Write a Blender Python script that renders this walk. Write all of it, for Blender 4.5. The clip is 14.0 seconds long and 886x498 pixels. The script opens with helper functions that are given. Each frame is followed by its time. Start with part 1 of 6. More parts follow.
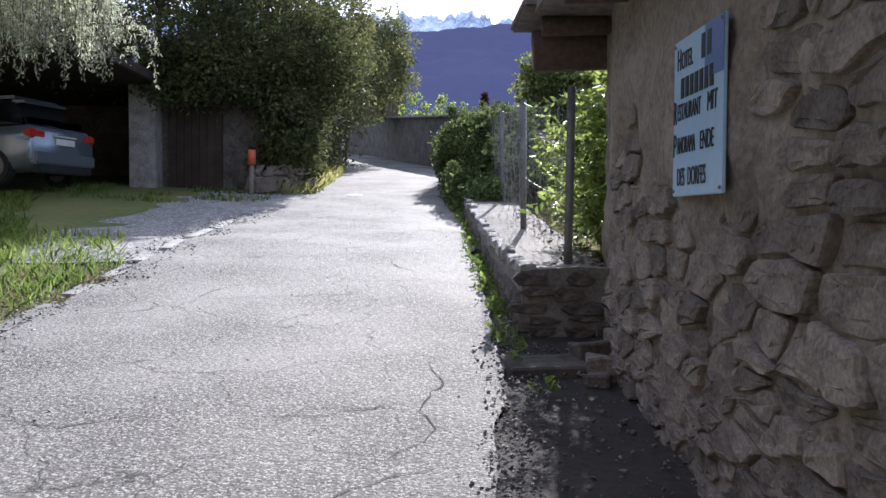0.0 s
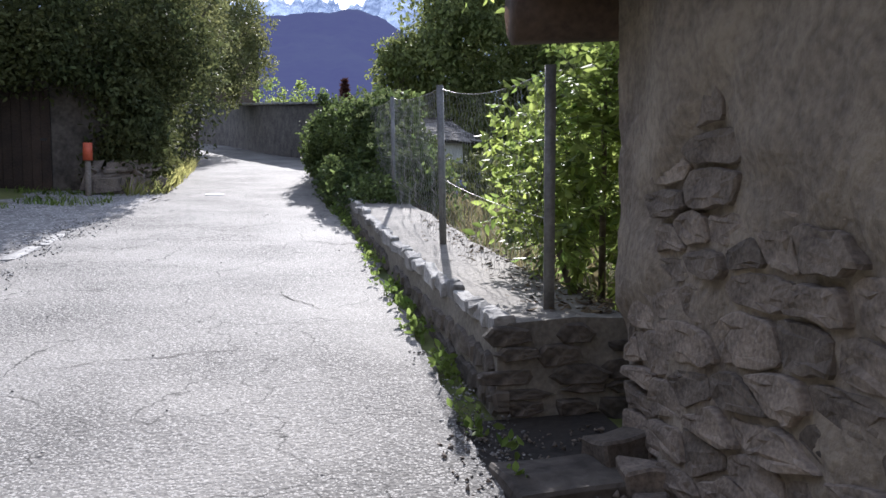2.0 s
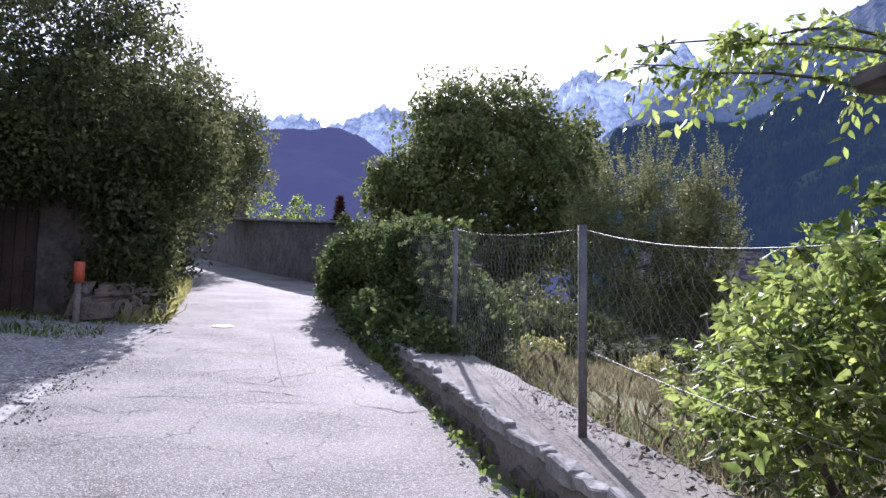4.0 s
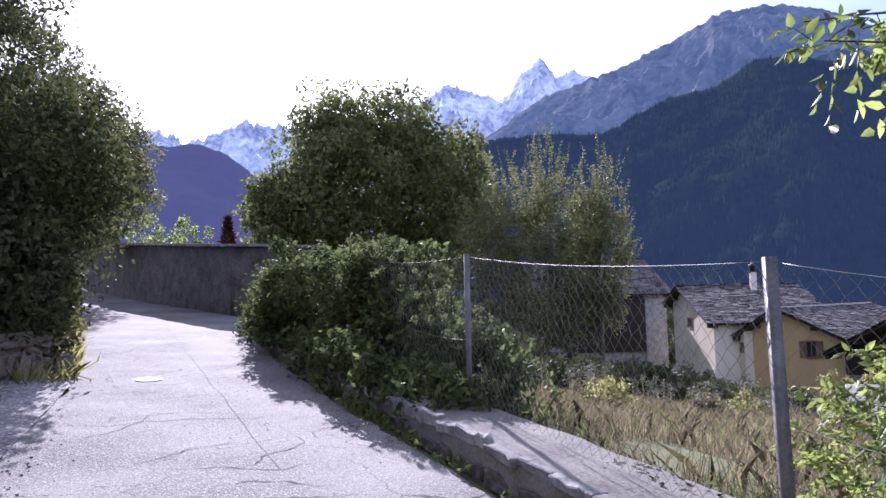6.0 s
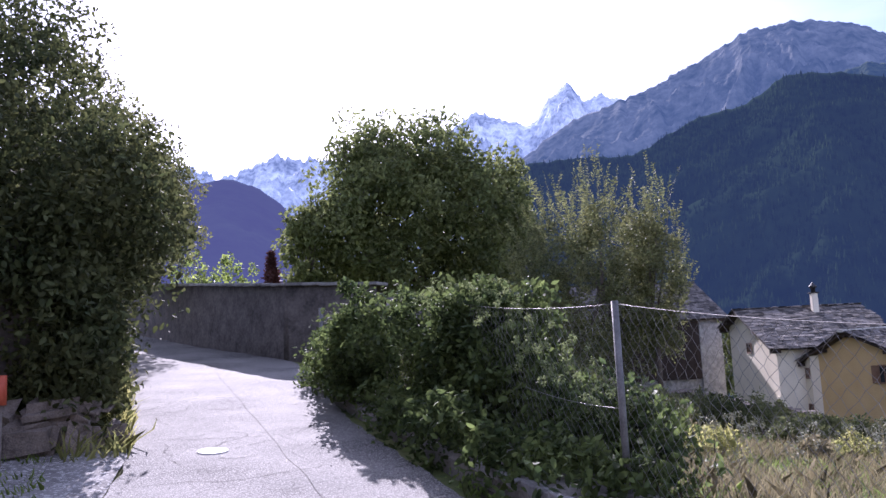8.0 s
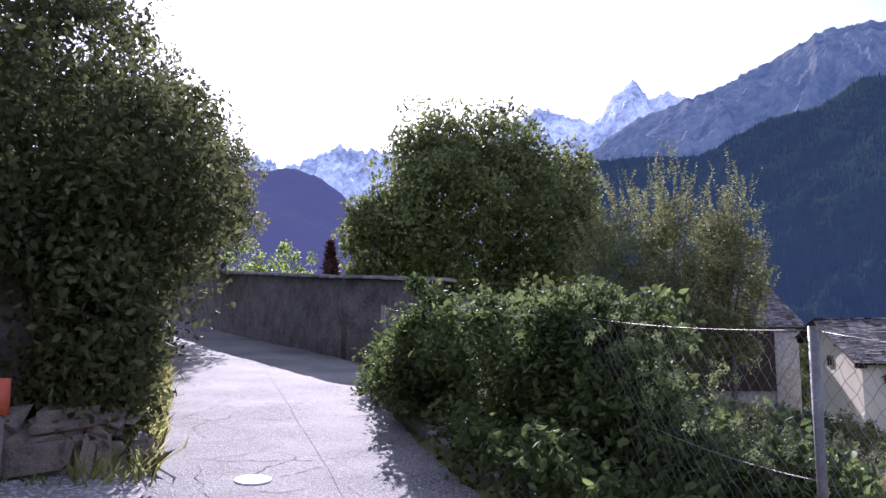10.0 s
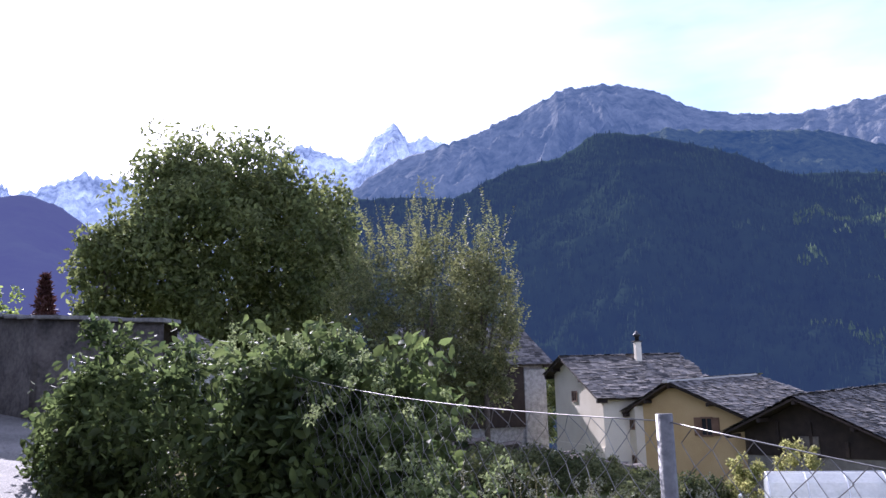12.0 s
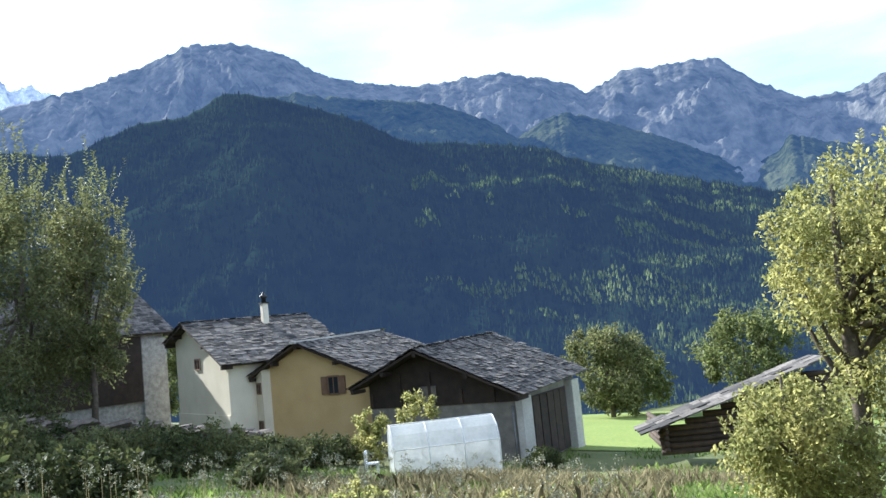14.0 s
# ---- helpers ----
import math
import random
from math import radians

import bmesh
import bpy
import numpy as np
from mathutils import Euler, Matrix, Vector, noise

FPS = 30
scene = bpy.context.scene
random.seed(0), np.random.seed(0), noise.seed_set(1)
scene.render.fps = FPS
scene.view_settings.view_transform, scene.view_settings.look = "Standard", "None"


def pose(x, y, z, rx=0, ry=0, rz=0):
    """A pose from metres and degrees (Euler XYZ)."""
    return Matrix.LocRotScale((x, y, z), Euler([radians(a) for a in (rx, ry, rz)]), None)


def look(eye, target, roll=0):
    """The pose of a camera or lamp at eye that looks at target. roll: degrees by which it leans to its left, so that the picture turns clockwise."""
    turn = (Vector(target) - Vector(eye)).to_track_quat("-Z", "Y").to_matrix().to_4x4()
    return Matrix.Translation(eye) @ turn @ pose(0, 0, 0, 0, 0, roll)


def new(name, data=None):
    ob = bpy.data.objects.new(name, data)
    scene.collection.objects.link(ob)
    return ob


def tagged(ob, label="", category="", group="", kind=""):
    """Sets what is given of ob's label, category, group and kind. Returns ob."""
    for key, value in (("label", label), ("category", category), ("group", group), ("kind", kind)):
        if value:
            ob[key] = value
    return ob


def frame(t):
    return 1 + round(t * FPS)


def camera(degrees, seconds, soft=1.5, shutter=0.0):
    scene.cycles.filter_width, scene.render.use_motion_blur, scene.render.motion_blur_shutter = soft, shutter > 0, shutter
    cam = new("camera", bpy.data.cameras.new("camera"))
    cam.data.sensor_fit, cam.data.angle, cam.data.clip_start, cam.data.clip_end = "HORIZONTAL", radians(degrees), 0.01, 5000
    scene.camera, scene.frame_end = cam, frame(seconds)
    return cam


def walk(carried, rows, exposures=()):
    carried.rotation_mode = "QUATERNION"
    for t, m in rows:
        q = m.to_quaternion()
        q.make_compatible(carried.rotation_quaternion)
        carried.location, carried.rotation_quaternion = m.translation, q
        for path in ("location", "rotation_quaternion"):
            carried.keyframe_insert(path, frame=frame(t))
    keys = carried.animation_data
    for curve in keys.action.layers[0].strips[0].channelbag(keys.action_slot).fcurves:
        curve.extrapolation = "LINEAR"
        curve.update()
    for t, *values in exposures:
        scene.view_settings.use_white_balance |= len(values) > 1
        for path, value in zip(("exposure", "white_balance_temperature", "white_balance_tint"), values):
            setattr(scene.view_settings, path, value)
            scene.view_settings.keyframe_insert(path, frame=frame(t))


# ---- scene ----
cam = camera(56.0, 14.0, soft=1.5)

PATH = [
    (0, (0.299, 3.173, 2.631), (0.35, 5.171, 2.552), 0.3),
    (0.5, (0.207, 3.577, 2.636), (0.377, 5.565, 2.498), 1.2),
    (1, (0.18, 3.995, 2.705), (0.431, 5.975, 2.583), 1.7),
    (1.5, (0.078, 4.405, 2.763), (0.402, 6.376, 2.664), 1.2),
    (2, (-0.03, 4.833, 2.84), (0.366, 6.79, 2.729), -0.7),
    (2.5, (-0.12, 5.388, 2.975), (0.203, 7.359, 2.876), -0.6),
    (3, (-0.332, 5.865, 3.067), (0.027, 7.831, 2.991), 0.7),
    (3.5, (-0.522, 6.302, 3.087), (-0.1, 8.256, 3.087), 0.1),
    (4, (-0.701, 6.711, 3.182), (-0.24, 8.65, 3.352), 1.4),
    (4.2, (-0.783, 6.887, 3.204), (-0.307, 8.819, 3.408), 1.0),
    (6.3, (-1.525, 8.657, 3.495), (-0.734, 10.482, 3.705), -2.0),
    (6.5, (-1.515, 8.718, 3.517), (-0.715, 10.538, 3.735), -2.5),
    (7, (-1.612, 9.139, 3.638), (-0.871, 10.982, 3.865), -0.7),
    (7.5, (-1.697, 9.613, 3.726), (-0.971, 11.458, 3.983), -4.1),
    (8, (-1.669, 10.101, 3.775), (-0.984, 11.96, 4.048), -2.7),
    (8.2, (-1.647, 10.271, 3.81), (-1.03, 12.148, 4.121), -2.4),
    (10.5, (-1.331, 12.132, 4.063), (-0.774, 14.038, 4.304), -0.0),
    (11, (-1.172, 12.542, 4.149), (-0.355, 14.351, 4.394), -0.2),
    (11.5, (-0.852, 12.95, 4.207), (0.091, 14.689, 4.503), -0.2),
    (12, (-0.397, 13.428, 4.231), (0.67, 15.084, 4.573), -1.8),
    (12.5, (0.149, 13.976, 4.258), (1.558, 15.371, 4.519), -2.1),
    (13, (0.711, 14.41, 4.244), (2.268, 15.654, 4.419), -3.8),
    (13.5, (0.98, 14.587, 4.256), (2.567, 15.787, 4.463), -3.6),
    (14, (1.242, 14.69, 4.263), (2.926, 15.751, 4.461), -5.7),
]
walk(cam, [(t, look(eye, target, roll)) for t, eye, target, roll in PATH],
     [(0, 0.95, 5900, 17), (0.5, 0.72, 6000, 12), (1.5, 0.9, 5950, 16), (2.5, 0.95, 5950, 16), (4, 0.8, 5750, 27), (6.5, 0.85, 5650, 34), (8, 0.88, 5650, 35), (11, 0.88, 5650, 34), (12, 1.0, 5600, 30), (12.5, 0.75, 6000, 14), (13, 1.05, 5900, 9), (14, 1.2, 5850, 7)])

# ---- world, sun ----
SUN_AZ, SUN_EL = 10.3, 29.0
world = bpy.data.worlds.new("world")
scene.world = world
world.use_nodes = True
wn, wl = world.node_tree.nodes, world.node_tree.links
wn.clear()
w_out = wn.new("ShaderNodeOutputWorld")
w_bg = wn.new("ShaderNodeBackground")
w_sky = wn.new("ShaderNodeTexSky")
w_sky.sky_type = 'NISHITA'
w_sky.sun_disc = False
w_sky.sun_elevation = radians(SUN_EL)
w_sky.sun_rotation = radians(SUN_AZ)
w_sky.altitude = 1100
w_sky.dust_density = 2.0
w_co = wn.new("ShaderNodeTexCoord")
w_map = wn.new("ShaderNodeMapping")
w_map.inputs["Scale"].default_value = (1.0, 1.0, 3.5)
w_noise = wn.new("ShaderNodeTexNoise")
w_noise.inputs["Scale"].default_value = 2.2
w_noise.inputs["Detail"].default_value = 7.0
w_ramp = wn.new("ShaderNodeValToRGB")
w_ramp.color_ramp.elements[0].position = 0.30
w_ramp.color_ramp.elements[1].position = 0.54
w_mix = wn.new("ShaderNodeMixRGB")
w_cloud = wn.new("ShaderNodeMixRGB")
w_cloud.blend_type = 'ADD'
w_cloud.inputs["Fac"].default_value = 0.7
w_cloud.inputs["Color1"].default_value = (3.1, 3.2, 3.4, 1)
wl.new(w_sky.outputs["Color"], w_cloud.inputs["Color2"])
wl.new(w_cloud.outputs["Color"], w_mix.inputs["Color2"])
wl.new(w_co.outputs["Generated"], w_map.inputs["Vector"])
wl.new(w_map.outputs["Vector"], w_noise.inputs["Vector"])
wl.new(w_noise.outputs["Fac"], w_ramp.inputs["Fac"])
wl.new(w_ramp.outputs["Color"], w_mix.inputs["Fac"])
wl.new(w_sky.outputs["Color"], w_mix.inputs["Color1"])
wl.new(w_mix.outputs["Color"], w_bg.inputs["Color"])
wl.new(w_bg.outputs["Background"], w_out.inputs["Surface"])
w_bg.inputs["Strength"].default_value = 0.12

sun_dir = Vector((math.sin(radians(SUN_AZ)) * math.cos(radians(SUN_EL)), math.cos(radians(SUN_AZ)) * math.cos(radians(SUN_EL)), math.sin(radians(SUN_EL))))
sun_data = bpy.data.lights.new("sun", 'SUN')
sun_data.energy, sun_data.angle, sun_data.color = 5.0, radians(0.5), (1.0, 0.95, 0.86)
sun = new("sun", sun_data)
sun.rotation_euler = (-sun_dir).to_track_quat("-Z", "Y").to_euler()


# ---- materials ----
def material(name, c1, c2, scale=4.0, rough=0.85, bump=0.3, fine=40.0, metal=0.0, vary=0.0, translucent=0.0, haze_glow=None, spots=None, relief=0.02):
    """Two colours mixed by noise at two scales, with relief; vary shifts the value from object to object or island to island."""
    m = bpy.data.materials.new(name)
    m.use_nodes = True
    n, l = m.node_tree.nodes, m.node_tree.links
    n.clear()
    out, bsdf = n.new("ShaderNodeOutputMaterial"), n.new("ShaderNodeBsdfPrincipled")
    co, big, small = n.new("ShaderNodeTexCoord"), n.new("ShaderNodeTexNoise"), n.new("ShaderNodeTexNoise")
    big.inputs["Scale"].default_value, big.inputs["Detail"].default_value = scale, 6.0
    small.inputs["Scale"].default_value, small.inputs["Detail"].default_value = fine, 4.0
    l.new(co.outputs["Object"], big.inputs["Vector"])
    l.new(co.outputs["Object"], small.inputs["Vector"])
    add = n.new("ShaderNodeMath")
    add.operation = 'MULTIPLY_ADD'
    add.inputs[1].default_value, add.inputs[2].default_value = 0.45, 0.0
    l.new(small.outputs["Fac"], add.inputs[0])
    fac = n.new("ShaderNodeMath")
    fac.operation = 'MULTIPLY_ADD'
    fac.inputs[1].default_value = 0.55
    l.new(big.outputs["Fac"], fac.inputs[0])
    l.new(add.outputs[0], fac.inputs[2])
    ramp = n.new("ShaderNodeValToRGB")
    ramp.color_ramp.elements[0].position, ramp.color_ramp.elements[1].position = 0.36, 0.64
    ramp.color_ramp.elements[0].color, ramp.color_ramp.elements[1].color = (*c1, 1), (*c2, 1)
    l.new(fac.outputs[0], ramp.inputs["Fac"])
    col = ramp.outputs["Color"]
    if spots:
        vor = n.new("ShaderNodeTexVoronoi")
        vor.inputs["Scale"].default_value = spots[0]
        l.new(co.outputs["Object"], vor.inputs["Vector"])
        sep = n.new("ShaderNodeSeparateColor")
        l.new(vor.outputs["Color"], sep.inputs["Color"])
        gt = n.new("ShaderNodeMath")
        gt.operation = 'GREATER_THAN'
        gt.inputs[1].default_value = spots[1]
        l.new(sep.outputs[0], gt.inputs[0])
        mx = n.new("ShaderNodeMixRGB")
        mx.inputs["Color2"].default_value = (*spots[2], 1)
        l.new(gt.outputs[0], mx.inputs["Fac"])
        l.new(col, mx.inputs["Color1"])
        col = mx.outputs["Color"]
    if vary:
        info, geo = n.new("ShaderNodeObjectInfo"), n.new("ShaderNodeNewGeometry")
        s = n.new("ShaderNodeMath")
        s.operation = 'ADD'
        l.new(info.outputs["Random"], s.inputs[0])
        l.new(geo.outputs["Random Per Island"], s.inputs[1])
        fr = n.new("ShaderNodeMath")
        fr.operation = 'FRACT'
        l.new(s.outputs[0], fr.inputs[0])
        rng = n.new("ShaderNodeMapRange")
        rng.inputs["To Min"].default_value, rng.inputs["To Max"].default_value = 1 - vary, 1 + vary
        l.new(fr.outputs[0], rng.inputs["Value"])
        hsv = n.new("ShaderNodeHueSaturation")
        l.new(rng.outputs["Result"], hsv.inputs["Value"])
        l.new(col, hsv.inputs["Color"])
        col = hsv.outputs["Color"]
    l.new(col, bsdf.inputs["Base Color"])
    bsdf.inputs["Roughness"].default_value, bsdf.inputs["Metallic"].default_value = rough, metal
    if bump:
        b = n.new("ShaderNodeBump")
        b.inputs["Strength"].default_value, b.inputs["Distance"].default_value = bump, relief
        l.new(fac.outputs[0], b.inputs["Height"])
        l.new(b.outputs["Normal"], bsdf.inputs["Normal"])
    surf = bsdf.outputs[0]
    if translucent:
        bsdf.inputs["Specular IOR Level"].default_value = 0.25
        tr, mix = n.new("ShaderNodeBsdfTranslucent"), n.new("ShaderNodeMixShader")
        mix.inputs["Fac"].default_value = translucent
        thin = n.new("ShaderNodeHueSaturation")
        thin.inputs["Value"].default_value, thin.inputs["Saturation"].default_value = 1.7, 0.92
        l.new(col, thin.inputs["Color"])
        l.new(thin.outputs["Color"], tr.inputs["Color"])
        l.new(surf, mix.inputs[1])
        l.new(tr.outputs[0], mix.inputs[2])
        surf = mix.outputs[0]
    # distance haze, added as a faint bluish emission of the surface
    if haze_glow:
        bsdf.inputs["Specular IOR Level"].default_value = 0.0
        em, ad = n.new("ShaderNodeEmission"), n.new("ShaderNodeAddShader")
        em.inputs["Color"].default_value, em.inputs["Strength"].default_value = (*haze_glow[0], 1), haze_glow[1]
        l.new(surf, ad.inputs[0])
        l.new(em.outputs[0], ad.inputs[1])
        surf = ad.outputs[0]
    l.new(surf, out.inputs["Surface"])
    return m


def asphalt_material():
    m = material("asphalt", (0.045, 0.042, 0.039), (0.235, 0.224, 0.205), 0.9, 0.85, 1.0, 48.0, spots=(125.0, 0.80, (0.36, 0.345, 0.32)))
    n, l = m.node_tree.nodes, m.node_tree.links
    bsdf = next(x for x in n if x.type == 'BSDF_PRINCIPLED')
    co = next(x for x in n if x.type == 'TEX_COORD')
    warp, vor = n.new("ShaderNodeTexNoise"), n.new("ShaderNodeTexVoronoi")
    warp.inputs["Scale"].default_value, warp.inputs["Detail"].default_value = 2.4, 9.0
    l.new(co.outputs["Object"], warp.inputs["Vector"])
    mixv = n.new("ShaderNodeMixRGB")
    mixv.inputs["Fac"].default_value = 0.35
    l.new(co.outputs["Object"], mixv.inputs["Color1"])
    l.new(warp.outputs["Color"], mixv.inputs["Color2"])
    vor.feature = 'DISTANCE_TO_EDGE'
    vor.inputs["Scale"].default_value = 1.3
    l.new(mixv.outputs["Color"], vor.inputs["Vector"])
    lt = n.new("ShaderNodeMapRange")
    lt.inputs["From Min"].default_value, lt.inputs["From Max"].default_value = 0.001, 0.006
    l.new(vor.outputs["Distance"], lt.inputs["Value"])
    gate = n.new("ShaderNodeTexNoise")
    gate.inputs["Scale"].default_value = 0.8
    l.new(co.outputs["Object"], gate.inputs["Vector"])
    gr = n.new("ShaderNodeMapRange")
    gr.inputs["From Min"].default_value, gr.inputs["From Max"].default_value = 0.35, 0.42
    gr.inputs["To Min"].default_value, gr.inputs["To Max"].default_value = 1.0, 0.0
    l.new(gate.outputs["Fac"], gr.inputs["Value"])
    mxm = n.new("ShaderNodeMath")
    mxm.operation = 'MAXIMUM'
    l.new(lt.outputs["Result"], mxm.inputs[0])
    l.new(gr.outputs["Result"], mxm.inputs[1])
    src = bsdf.inputs["Base Color"].links[0].from_socket
    dark = n.new("ShaderNodeMixRGB")
    dark.inputs["Color1"].default_value = (0.03, 0.028, 0.025, 1)
    l.new(mxm.outputs[0], dark.inputs["Fac"])
    l.new(src, dark.inputs["Color2"])
    l.new(dark.outputs["Color"], bsdf.inputs["Base Color"])
    return m


def film_material():
    """Milky plastic film that lets part of the view through."""
    m = material("plastic_film", (0.50, 0.52, 0.53), (0.66, 0.68, 0.69), 1.5, 0.35, 0.1, 9.0, translucent=0.25)
    n, l = m.node_tree.nodes, m.node_tree.links
    out = next(x for x in n if x.type == 'OUTPUT_MATERIAL')
    src = out.inputs["Surface"].links[0].from_socket
    clear, mix = n.new("ShaderNodeBsdfTransparent"), n.new("ShaderNodeMixShader")
    mix.inputs["Fac"].default_value = 0.38
    l.new(src, mix.inputs[1])
    l.new(clear.outputs[0], mix.inputs[2])
    l.new(mix.outputs[0], out.inputs["Surface"])
    return m


